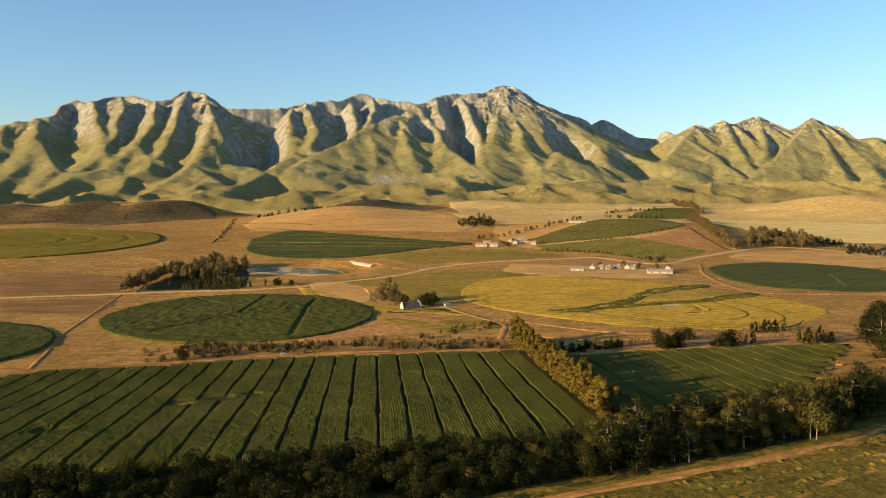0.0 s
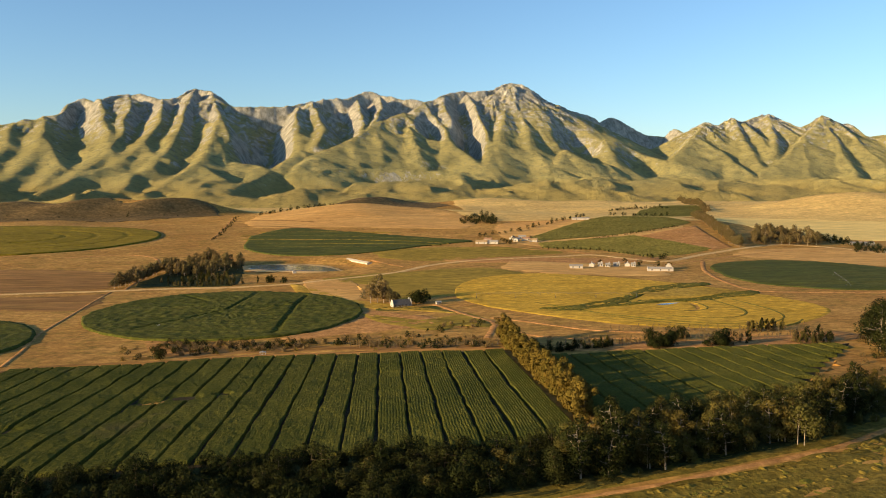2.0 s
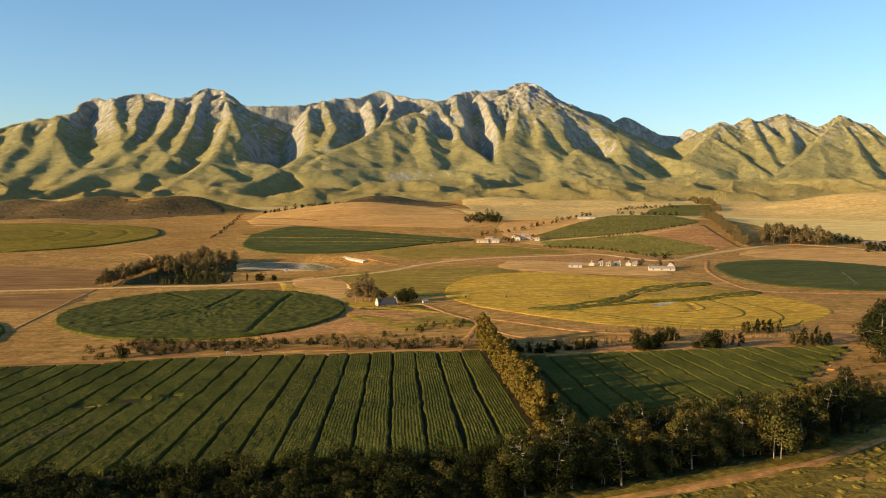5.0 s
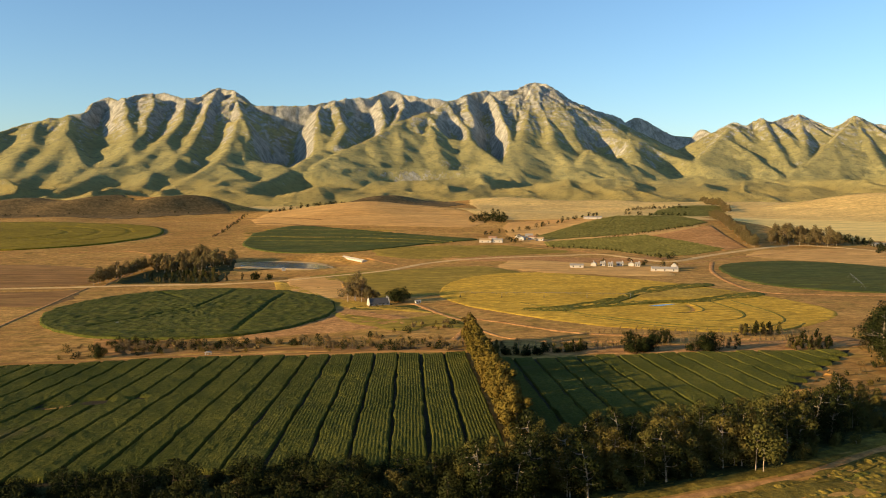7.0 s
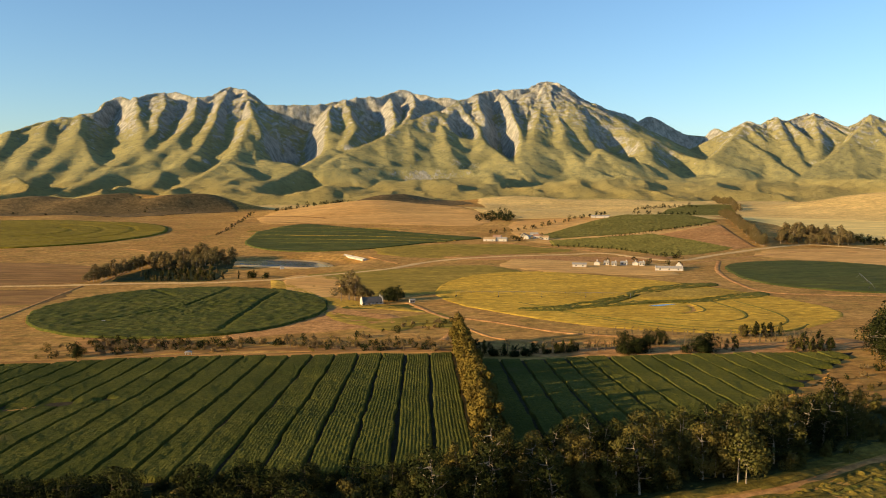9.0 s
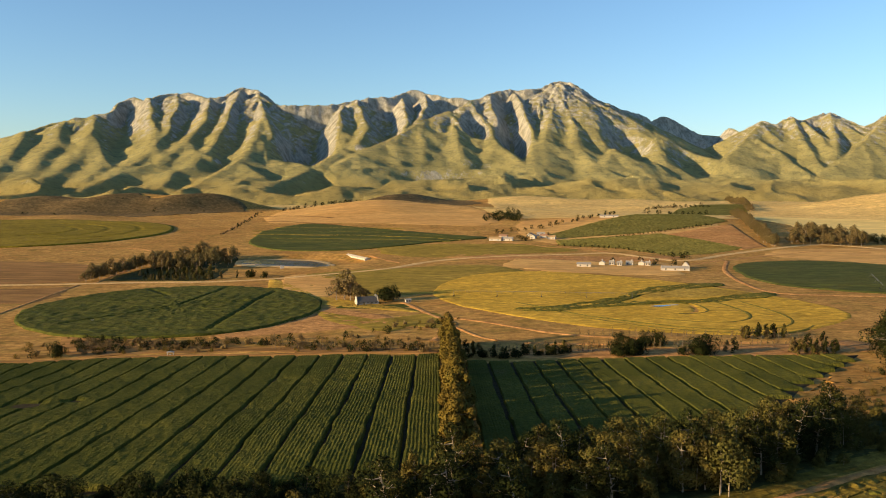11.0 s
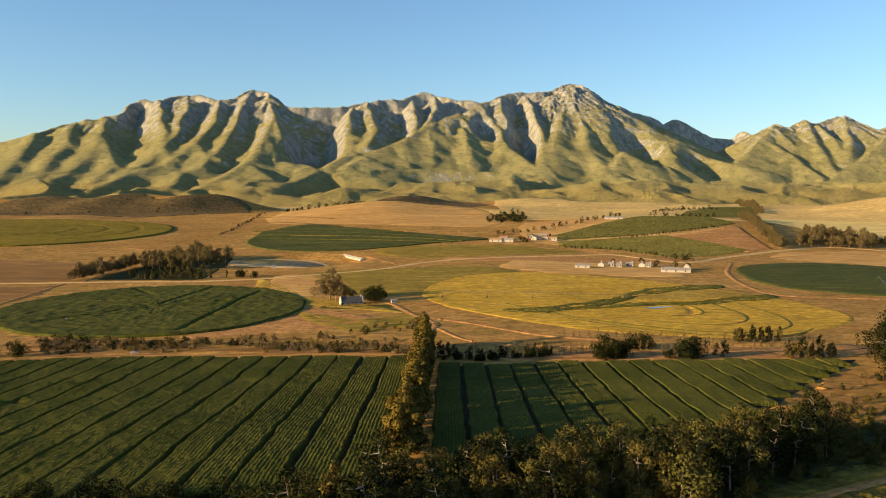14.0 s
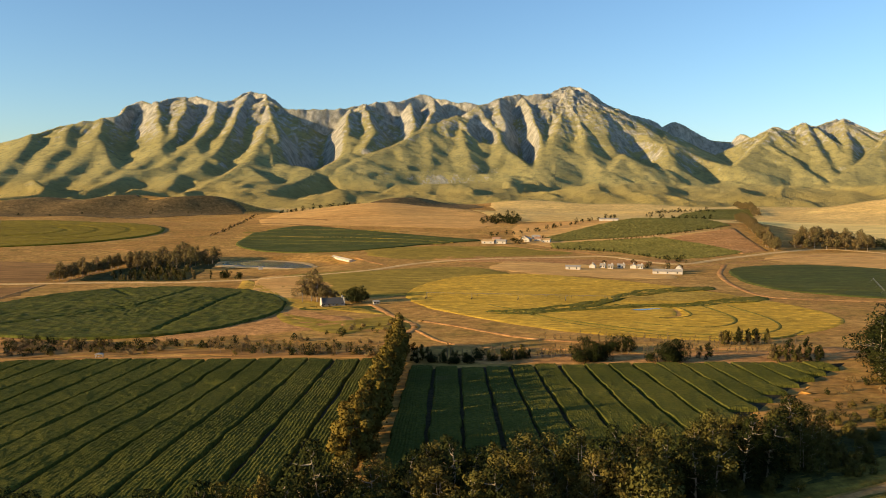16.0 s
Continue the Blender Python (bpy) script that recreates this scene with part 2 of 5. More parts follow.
def ridge(*points, cliff=0.0, left=1.0, right=1.0):
    """A crest line of (x, y, height), from high to low; cliff: how much steeper both flanks of a main crest are;
    left, right: how steep a spur's sunny and shaded flanks are against the usual."""
    pts = [Vector(p) for p in points]
    if cliff and len(pts) > 3:
        ends, pts = [pts[0] * 2 - pts[1]] + pts + [pts[-1] * 2 - pts[-2]], []
        for p0, p1, p2, p3 in zip(ends, ends[1:], ends[2:], ends[3:]):
            pts += [0.5 * (2 * p1 + (p2 - p0) * t + (2 * p0 - 5 * p1 + 4 * p2 - p3) * t * t + (3 * p1 - p0 - 3 * p2 + p3) * t ** 3) for t in (0, 0.25, 0.5, 0.75)]
        pts.append(ends[-2])
    RIDGES.append((pts, cliff, left, right))


ridge((-1602, 3364, 265), (-1540, 3422, 286), (-1483, 3605, 352), (-1378, 3705, 391), cliff=0.4)
ridge((-1352, 3746, 408), (-1289, 3771, 419), (-1298, 3895, 468), (-1246, 3987, 507), (-1161, 3954, 494), (-1087, 4061, 541), (-993, 4053, 538), (-898, 3979, 506), (-827, 4012, 521), (-768, 4128, 573), (-676, 4095, 559), (-557, 3879, 467), cliff=0.4)
ridge((-557, 3879, 467), (-442, 3891, 464), (-264, 3967, 481), (-132, 4095, 525), (-20, 4140, 537), (97, 4261, 583), (242, 4206, 546), (403, 4190, 529), (489, 4296, 573), (607, 4375, 605), cliff=0.4)
ridge((607, 4375, 605), (753, 4410, 613), (907, 4541, 672), (1002, 4470, 634), (1185, 4610, 551), (1415, 4700, 506), (1470, 4710, 467), cliff=0.4)
ridge((1470, 4710, 467), (1562, 4720, 498), (1665, 4710, 447), (1764, 4690, 395), (1873, 4650, 383), (1894, 4570, 419), (1909, 4440, 388), (1949, 4298, 437), (2009, 4248, 414), cliff=0.4)
ridge((2009, 4248, 414), (2143, 4356, 465), (2186, 4306, 442), (2395, 4414, 494), (2477, 4223, 405), (2688, 4389, 483), (2727, 4289, 437), (2803, 4256, 422), (2774, 4098, 351), (2912, 4115, 359), (2993, 4040, 327), (3228, 3957, 292), cliff=0.4)
ridge((-1494, 3420, 307), (-1373, 3006, 181), (-1251, 2590, 83), right=0.5)
ridge((-1408, 3586, 366), (-1302, 3254, 254), (-1211, 2840, 138), (-1103, 2508, 66), right=0.55)
ridge((-1320, 3678, 400), (-1224, 3420, 308), (-1140, 3088, 204), (-1122, 2840, 138), (-1091, 2590, 82), right=0.6)
ridge((-1224, 3420, 308), (-1086, 3130, 216), (-978, 2922, 159), (-974, 2674, 99))
ridge((-1153, 3927, 501), (-1015, 3545, 352), (-922, 3254, 254), (-837, 3047, 192), left=1.7, right=0.8)
ridge((-1041, 3985, 527), (-958, 3628, 383), (-921, 3379, 295), (-888, 3088, 204), (-908, 2906, 154), (-945, 2740, 114))
ridge((-872, 3918, 500), (-817, 3628, 384), (-805, 3304, 271), (-818, 2956, 167), (-901, 2823, 133), (-939, 2532, 70), left=1.3, right=0.8)
ridge((-814, 3296, 268), (-723, 3105, 209), (-654, 3047, 192))
ridge((-756, 4060, 563), (-736, 3752, 433), (-702, 3420, 310), (-692, 3130, 216), (-686, 2906, 154), left=1.2, right=1.1)
ridge((-686, 2906, 154), (-732, 2840, 137), (-712, 2590, 80), (-740, 2408, 45))
ridge((-653, 4002, 538), (-575, 3670, 401), (-556, 3338, 282), (-534, 3022, 185), (-571, 2823, 133), (-598, 2674, 97), (-590, 2466, 55), left=1.9, right=0.6)
ridge((-572, 3653, 395), (-477, 3379, 296), (-364, 3072, 193), (-279, 2932, 148), (-347, 2688, 96), (-347, 2424, 45))
ridge((-513, 2922, 158), (-411, 2756, 116), (-483, 2549, 70), (-541, 2358, 35))
ridge((-347, 2688, 96), (-282, 2585, 69), (-230, 2392, 28))
ridge((-238, 3896, 468), (-242, 3540, 331), (-246, 3311, 254), (-263, 2981, 159), left=2.0, right=0.6)
ridge((-170, 3982, 499), (-119, 3620, 350), (-139, 3345, 256))
ridge((36, 4078, 525), (63, 3738, 380), (29, 3539, 308), left=2.0)
ridge((152, 4149, 548), (159, 3987, 475), (111, 3768, 388), left=1.6)
ridge((254, 3946, 450), (109, 3727, 372), (-19, 3441, 278), (-150, 3190, 208), (-209, 2932, 141), left=2.2, right=0.45)
ridge((254, 3946, 450), (275, 3689, 344), (276, 3469, 263), (281, 3300, 205), right=0.7)
ridge((109, 3727, 372), (122, 3402, 252), (123, 3270, 208), right=0.6)
ridge((316, 4024, 480), (380, 4110, 514), (397, 4130, 522))
ridge((374, 4101, 510), (423, 3843, 396), (458, 3487, 257), (551, 3229, 164), (606, 3148, 135))
ridge((480, 4219, 559), (476, 4032, 473), (498, 3899, 414))
ridge((-209, 2932, 141), (-101, 2997, 149), (24, 3066, 156), (198, 3116, 155), (332, 3126, 148), (490, 3134, 139), cliff=0.75)
ridge((420, 3117, 139), (441, 2963, 94), (442, 2764, 44))
ridge((625, 4288, 583), (642, 4009, 452), (638, 3768, 351), (570, 3314, 189), (592, 3200, 152), left=2.6, right=0.8)
ridge((893, 4473, 660), (791, 4078, 474), (675, 3616, 289), (625, 3247, 164), right=0.5)
ridge((931, 4424, 632), (865, 3973, 422), (816, 3567, 261), (827, 3294, 165), right=0.7)
ridge((989, 4394, 614), (1008, 4080, 461), (1025, 3807, 341), (1056, 3737, 310), right=1.3)
ridge((1056, 3737, 310), (954, 3542, 242), (854, 3324, 173), left=1.6, right=0.5)
ridge((1056, 3737, 310), (1102, 3598, 245), (1137, 3377, 154))
ridge((675, 3616, 289), (563, 3232, 164), (565, 2995, 94), left=1.6, right=0.6)
ridge((827, 3294, 165), (939, 3179, 116), (1082, 3177, 92))
ridge((1223, 3807, 315), (1354, 3774, 280), (1390, 3536, 175), (1434, 3292, 79))
ridge((1918, 4229, 428), (1720, 3956, 310), (1495, 3647, 205), (1477, 3451, 130), (1517, 3333, 91), left=2.0, right=0.5)
ridge((1791, 4014, 334), (1814, 3831, 261), (1816, 3624, 185), (1815, 3499, 143))
ridge((2116, 4288, 456), (2016, 3997, 328), (1951, 3748, 230), (1922, 3582, 170))
ridge((2147, 4229, 429), (2131, 4038, 346), (2061, 3790, 246))
ridge((2358, 4346, 484), (2217, 4038, 346), (2026, 3706, 215))
ridge((2646, 4321, 474), (2322, 3956, 312), (1964, 3582, 170), (1821, 3416, 116), left=2.0, right=0.5)
ridge((2646, 4321, 474), (2547, 4038, 347), (2416, 3706, 214), (2258, 3374, 101))
ridge((2694, 4221, 428), (2640, 3956, 312), (2597, 3706, 214), (2453, 3416, 113))
ridge((2870, 4055, 355), (2810, 3790, 246), (2622, 3416, 113))
ridge((2322, 3956, 312), (2135, 3582, 170), (2042, 3333, 89))
ridge((-148, 2410, 94), (-83, 2430, 80), (-16, 2450, 68))
ridge((231, 2620, 98), (190, 2540, 88), (120, 2440, 52), right=1.3)
ridge((395, 2640, 96), (340, 2560, 84), (300, 2470, 50), right=1.3)
ridge((479, 2585, 37), (599, 2615, 64), (723, 2645, 63))
ridge((640, 2625, 77), (829, 2670, 85), (1073, 2725, 80), (1294, 2750, 83))
ridge((1316, 2750, 69), (1445, 2750, 89), (1619, 2750, 78), (1797, 2750, 66), (1975, 2750, 86))
DOMES = []


def dome(x, y, top, slope):
    """A broad shoulder that fills the space between spurs."""
    DOMES.append((x, y, top, slope))


dome(888, 4448, 641, 0.50)
dome(761, 4273, 561, 0.55)
dome(257, 3914, 430, 0.47)
dome(133, 3676, 344, 0.50)
dome(2626, 4288, 452, 0.50)
dome(2341, 4312, 462, 0.56)
dome(1897, 4196, 407, 0.50)
dome(-634, 3960, 514, 0.60)
dome(-499, 3296, 262, 0.42)
dome(-1028, 3935, 500, 0.66)
dome(-1355, 3628, 375, 0.50)
dome(-1494, 3420, 301, 0.50)
dome(-168, 3941, 475, 0.72)
dome(1283, 3817, 304, 0.50)
dome(1071, 3722, 295, 0.50)
dome(2644, 3914, 289, 0.50)

HOLLOWS = []


def hollow(x, y, wide, deep, down):
    """A steep-sided bowl worn into the range between two spurs."""
    HOLLOWS.append((x, y, wide, deep, down))


hollow(-348, 3335, 105, 230, 110)
hollow(382, 3793, 60, 135, 60)
hollow(-225, 2640, 105, 260, 46)
hollow(547, 3708, 55, 200, 80)
hollow(1084, 3749, 85, 240, 80)
hollow(1350, 3610, 90, 160, 60)


def mountain_height(x, y):
    """The highest of all ridge flanks at each place, cut by gullies that run down from the crests."""
    top, along, away = np.full(x.shape, -50.0), np.zeros(x.shape), np.zeros(x.shape)
    run = 0.0
    for line, cliff, left, right in RIDGES:
        best, best_along, best_away = np.full(x.shape, -200.0), np.zeros(x.shape), np.zeros(x.shape)
        for a, b in zip(line, line[1:]):
            d = b - a
            s2 = max(d.x * d.x + d.y * d.y, 1e-6)
            t_free = ((x - a.x) * d.x + (y - a.y) * d.y) / s2
            t = np.clip(t_free, 0, 1)
            dist = np.hypot(x - a.x - t * d.x, y - a.y - t * d.y)
            crest = a.z + t * d.z
            tall = np.clip((crest - 170) / 300, 0, 1)
            if cliff:
                steep = 0.5 + cliff + 0.55 * tall
            else:
                side = ((x - a.x) * d.y - (y - a.y) * d.x) / math.sqrt(s2) / np.maximum(dist, 1e-3)
                side = np.clip(0.5 - 0.9 * side, 0, 1)
                steep = left * (0.34 + 0.24 * tall) * (1 - side) + right * (0.62 + 0.36 * tall) * side
                if b is line[-1]:
                    steep = steep * (1 + 0.7 * np.clip((t_free - 1) * math.sqrt(s2) / 40, 0, 1))
            blunt = 9 + 7 * np.clip((430 - crest) / 230, 0, 1)
            round_ = np.sqrt(dist * dist + blunt * blunt) - blunt
            flank = crest - np.where(round_ < 165, steep * round_, steep * 165 + (0.45 + 0.3 * steep) * (round_ - 165))
            better = flank > best
            best = np.where(better, flank, best)
            best_along = np.where(better, run + t * math.sqrt(s2), best_along)
            best_away = np.where(better, dist, best_away)
            run += math.sqrt(s2)
        better = best > top
        along, away = np.where(better, best_along, along), np.where(better, best_away, away)
        top = np.logaddexp(top / 5, best / 5) * 5
        run += 977.0
    for cx, cy, high, slope in DOMES:
        dist = np.hypot(x - cx, (y - cy) * np.where(y > cy, 2.0, 1.0))
        flank = high - slope * (np.sqrt(dist * dist + 1600) - 40)
        better = flank > top
        top = np.where(better, flank, top)
        along = np.where(better, run + 260 * np.arctan2(y - cy, x - cx), along)
        away = np.where(better, dist, away)
        run += 1777.0
    cut = np.clip(away / 140, 0, 1) * (1 - 0.5 * np.clip((away - 200) / 300, 0, 1))
    gully = -np.abs(fractal(along / 80, away / 900, 5, 71, 0.62))
    return top + (4 + 12 * np.clip((top - 240) / 160, 0, 1)) * cut * gully


def soften(z, n):
    """Mean over n cells each way."""
    for axis in (0, 1):
        pad = [(0, 0), (0, 0)]
        pad[axis] = (n + 1, n)
        c = np.cumsum(np.pad(z, pad, mode="edge"), axis=axis)
        size = z.shape[axis]
        z = (np.take(c, np.arange(2 * n + 1, 2 * n + 1 + size), axis) - np.take(c, np.arange(size), axis)) / (2 * n + 1)
    return z


mgx, mgy = spread((-2400, 3000, 7.2)), spread((2080, 4900, 7.2))
ux, uy = np.meshgrid(mgx, mgy)
warp_x, warp_y = ux + 10 * fractal(ux / 190, uy / 190, 4, 21), uy + 10 * fractal(ux / 190, uy / 190, 4, 31)
mz = mountain_height(warp_x, warp_y)
under = lie(ux, uy)
above = np.clip((mz - under - 190) / 260, 0, 1)
keep = 0.25 + 0.75 * np.clip((mz - under - 230) / 150, 0, 1)
mz = keep * mz + (1 - keep) * soften(mz, 1)
mz = mz + above * (5 * ridged(ux / 55, uy / 170, 4, 41, 0.6) - 3) + 1.6 * fractal(ux / 50, uy / 50, 3, 51)
spurs = ridged(ux / 330 + 0.3 * fractal(ux / 300, uy / 300, 2, 63), uy / 800, 3, 61)
apron = under + 5 + 30 * np.clip(0.6 + spurs, 0, 3) * np.clip((uy - 2150) / 350, 0, 1) + 10 * fractal(ux / 125, uy / 150, 4, 62) - 34 * np.clip((2330 - uy) / 250, 0, 1)
mz = np.logaddexp(mz / 7, apron / 7) * 7
for cx, cy, wide, deep, down in HOLLOWS:
    mz = mz - down * np.exp(-(((ux - cx) / wide) ** 2 + ((uy - cy) / deep) ** 2) ** 1.5)
tagged(new("mountain_range", grid_mesh("mountain_range", mgx, mgy, mz, MAT_MOUNTAIN)),
       "rugged sandstone mountain range with green scrub slopes and shaded ravines", "mountain", kind="structure")


# ---- fields, tracks and water, draped over the land ----
def mesh_of(name, verts, faces, mat, smooth=False):
    me = bpy.data.meshes.new(name)
    me.from_pydata(verts, [], faces)
    me.materials.append(mat)
    if smooth:
        me.polygons.foreach_set("use_smooth", [True] * len(me.polygons))
    return me


def closed_curve(corners, steps=10):
    """A smooth closed line through the corners."""
    pts, n = [Vector((x, y)) for x, y in corners], len(corners)
    out = []
    for i in range(n):
        p0, p1, p2, p3 = pts[i - 1], pts[i], pts[(i + 1) % n], pts[(i + 2) % n]
        for k in range(steps):
            t = k / steps
            out.append(0.5 * (2 * p1 + (p2 - p0) * t + (2 * p0 - 5 * p1 + 4 * p2 - p3) * t * t + (3 * p1 - p0 - 3 * p2 + p3) * t ** 3))
    return out


def straight_curve(corners, steps=10):
    pts = [Vector((x, y)) for x, y in corners]
    return [pts[i].lerp(pts[(i + 1) % len(pts)], k / steps) for i in range(len(pts)) for k in range(steps)]


def drape(name, edge, mat, lift, label, rings=10, rough=0.0, ragged=1.5, level=None, category="field", grooves=(), groove=1.1):
    """A patch of land cover inside the edge, following the ground, its rim turned down into it."""
    c = sum(edge, Vector((0, 0))) / len(edge)
    n, verts, faces = len(edge), [], []
    for r in range(1, rings + 2):
        s = min(r, rings) / rings
        for k, e in enumerate(edge):
            p = c + (e - c) * s
            if r >= rings:
                p = p + (e - c).normalized() * ragged * (noise.noise((e.x / 14, e.y / 14, 3.0)) + 1.5 * noise.noise((e.x / 45, e.y / 45, 7.0)) * (ragged > 2))
            if r > rings:
                p = p + (e - c).normalized() * (0.4 if lift > 0.8 else 2.0)
            z = (lie1(p.x, p.y) if level is None else level) + (lift if r <= rings else -0.35)
            if r <= rings:
                z += 0.25 * float(fractal(np.array(p.x / 45), np.array(p.y / 45), 4, 3)) * (level is None)
                z += rough * (noise.noise((p.x / 5, p.y / 5, 1.0)) + 0.7 * noise.noise((p.x / 1.7, p.y / 1.7, 4.0))) if rough else 0
                for line in grooves:
                    for a, b in zip(line, line[1:]):
                        t = max(0.0, min(1.0, (p - a).dot(b - a) / (b - a).length_squared))
                        near = (p - a - (b - a) * t).length
                        if near < groove:
                            z = min(z, lie1(p.x, p.y) + 0.15)
            verts.append((p.x, p.y, z))
    verts.append((c.x, c.y, (lie1(c.x, c.y) if level is None else level) + lift))
    for r in range(rings):
        for k in range(n):
            a, b = r * n + k, r * n + (k + 1) % n
            faces.append((a, a + n, b + n, b))
    faces += [(len(verts) - 1, k, (k + 1) % n) for k in range(n)]
    return tagged(new(name, mesh_of(name, verts, faces, mat, mat is not MAT_WATER)), label, category, kind="structure")


def open_curve(points, step=6.0):
    pts = [Vector(p) for p in points]
    pts = [pts[0] * 2 - pts[1]] + pts + [pts[-1] * 2 - pts[-2]]
    out = []
    for i in range(1, len(pts) - 2):
        p0, p1, p2, p3 = pts[i - 1:i + 3]
        n = max(2, int((p2 - p1).length / step))
        for k in range(n):
            t = k / n
            out.append(0.5 * (2 * p1 + (p2 - p0) * t + (2 * p0 - 5 * p1 + 4 * p2 - p3) * t * t + (3 * p1 - p0 - 3 * p2 + p3) * t ** 3))
    return out + [pts[-2]]


def track(points, width, label, mat=None, lift=0.32, name="road"):
    line, verts, faces = open_curve(points), [], []
    for i, p in enumerate(line):
        d = (line[min(i + 1, len(line) - 1)] - line[max(i - 1, 0)]).normalized()
        side = Vector((d.y, -d.x))
        for s, dz in ((-2.0, -0.5), (-1, 0.0), (-0.35, 0.06), (0.35, 0.06), (1, 0.0), (2.0, -0.5)):
            q = p + side * s * (width * 0.3) * (1 + 0.35 * noise.noise((p.x / 9, p.y / 9, s)))
            z = lie1(q.x, q.y) + 0.25 * float(fractal(np.array(q.x / 45), np.array(q.y / 45), 4, 3)) + lift + dz
            verts.append((q.x, q.y, z))
    for i in range(len(line) - 1):
        for k in range(5):
            a = i * 6 + k
            faces.append((a, a + 1, a + 7, a + 6))
    return tagged(new(name, mesh_of(name, verts, faces, mat or (MAT_TRACK if width > 5 else MAT_BARE), True)), label, "road", kind="structure")


def way(*pts):
    return [Vector(p) for p in pts]


drape("field_1", closed_curve([(18, 525), (7, 578), (-24, 624), (-68, 651), (-114, 647), (-148, 616), (-162, 565), (-150, 510), (-116, 467), (-70, 445), (-26, 449), (6, 479)], 22), MAT_GREEN, 1.2, "round dark green irrigated crop circle on dry ground", 70, 0.55,
      grooves=[way((-61, 646), (-73, 553), (-97, 516), (-117, 490)), way((-22, 611), (-27, 567), (-31, 464), (-33, 454)), way((-27, 567), (-56, 555)), way((-116, 639), (-94, 605))])
drape("field_2", closed_curve([(-262, 1166), (-287, 1270), (-363, 1357), (-470, 1405), (-581, 1394), (-663, 1323), (-696, 1218), (-671, 1110), (-592, 1024), (-482, 984), (-372, 1002), (-293, 1069)], 17), MAT_LUCERNE, 1.5, "round olive green pivot field ringed by dry stubble", 50, 0.25,
      grooves=[way((-394, 1044), (-342, 1081), (-312, 1136), (-308, 1199), (-331, 1262), (-378, 1314), (-441, 1349)), way((-397, 1093), (-365, 1127), (-351, 1171), (-357, 1218), (-381, 1261), (-422, 1294), (-471, 1311)), way((-437, 1123), (-415, 1137), (-401, 1158), (-395, 1183), (-399, 1208), (-412, 1232), (-432, 1252))], groove=2.6)
drape("field_3", closed_curve([(-163, 455), (-177, 504), (-214, 542), (-267, 559), (-321, 551), (-361, 519), (-377, 471), (-362, 420), (-321, 379), (-266, 361), (-214, 372), (-177, 407)], 17), MAT_GREEN, 1.2, "round dark green irrigated crop circle beside a track", 50, 0.55)
drape("field_4", closed_curve([(307, 482), (300, 540), (270, 609), (221, 674), (164, 705), (112, 672), (87, 592), (101, 520), (156, 446), (205, 418), (248, 422), (284, 447)], 25), MAT_GOLD, 0.35, "golden green irrigated pasture circle with mown rings", 80, 0.14,
      grooves=[way((127, 545), (155, 487), (191, 443), (226, 426), (253, 438), (267, 470), (267, 522)), way((192, 463), (211, 450), (228, 447), (241, 454), (250, 470), (254, 492), (253, 523)), way((215, 478), (221, 480), (226, 485), (229, 492), (231, 502), (232, 513), (231, 527)), way((109, 562), (174, 573), (249, 564))], groove=1.9)
drape("field_5", closed_curve([(334, 682), (350, 735), (385, 768), (440, 775), (485, 742), (502, 690), (480, 620), (430, 568), (380, 557), (342, 584), (327, 630)], 17), MAT_DEEP, 0.8, "round deep green pivot field beside a farm track", 44, 0.25,
      grooves=[way((324, 605), (389, 591), (468, 603)), way((389, 591), (411, 554))], groove=2.8)
drape("field_6", closed_curve([(-131, 1117), (-128, 1191), (-80, 1276), (24, 1172), (113, 1074), (164, 1028), (127, 1003), (89, 981), (46, 947), (-8, 927), (-73, 949), (-120, 1018)], 24), MAT_DEEP, 0.9,
      "long dark green crop field below a dry hill", 44, 0.25, grooves=[way((-138, 1144), (136, 1018)), way((-117, 1089), (118, 995)), way((-147, 1217), (93, 1115))], groove=3.0)
drape("water", closed_curve([(-91, 842), (-52, 820), (-12, 804), (-3, 806), (-12, 834), (-31, 862), (-68, 880), (-91, 877)]), MAT_WATER, 0.0,
      "still blue-grey farm dam water", 4, level=-1.4, category="water")
drape("field_9", straight_curve([(389, 1028), (506, 1124), (460, 917), (421, 889)]), MAT_BARE, 0.5, "bare tan fallow patch between orchards", 8)
# two soil sheets with the shade between the crop strips painted in
drape("field_7", straight_curve([(-186, 214), (-192, 354), (-154, 371), (-75, 386), (7, 384), (78, 375), (76, 223), (12, 219), (-89, 217)]), MAT_GAP_SHADE, 0.1, "soil between crop strips, coloured dark for the deep shade there", 16)
drape("field_8", straight_curve([(90, 222), (91, 357), (146, 359), (216, 361), (246, 362), (236, 350), (206, 318), (178, 282), (165, 259), (150, 242), (120, 229)]), MAT_GAP_SHADE, 0.1, "soil between shaded crop strips, coloured dark for the deep shade there", 16)
# slopes turned from the sun, their shade painted in with the heath
drape("field_25", closed_curve([(-560, 1570), (-430, 1560), (-330, 1620), (-262, 1700), (-300, 1790), (-370, 1775), (-450, 1730), (-520, 1750), (-590, 1700), (-660, 1725), (-740, 1640), (-700, 1570)], 18), MAT_HEATH_SHADE, 0.8, "brown heath on low hills, darkened as their shaded side", 50, ragged=12)
drape("field_32", closed_curve([(-1150, 1600), (-960, 1560), (-800, 1560), (-730, 1600), (-800, 1690), (-940, 1720), (-1100, 1720)], 18), MAT_HEATH_SHADE, 0.8, "brown heath on low hills, darkened for slope shade", 45, ragged=12)
drape("field_26", closed_curve([(-10, 1780), (80, 1750), (180, 1790), (235, 1890), (150, 2020), (20, 2010), (-40, 1900)], 16), MAT_HEATH_SHADE, 0.8, "brown slope behind the stubble hill, darkened as its shaded side", 36, ragged=8)
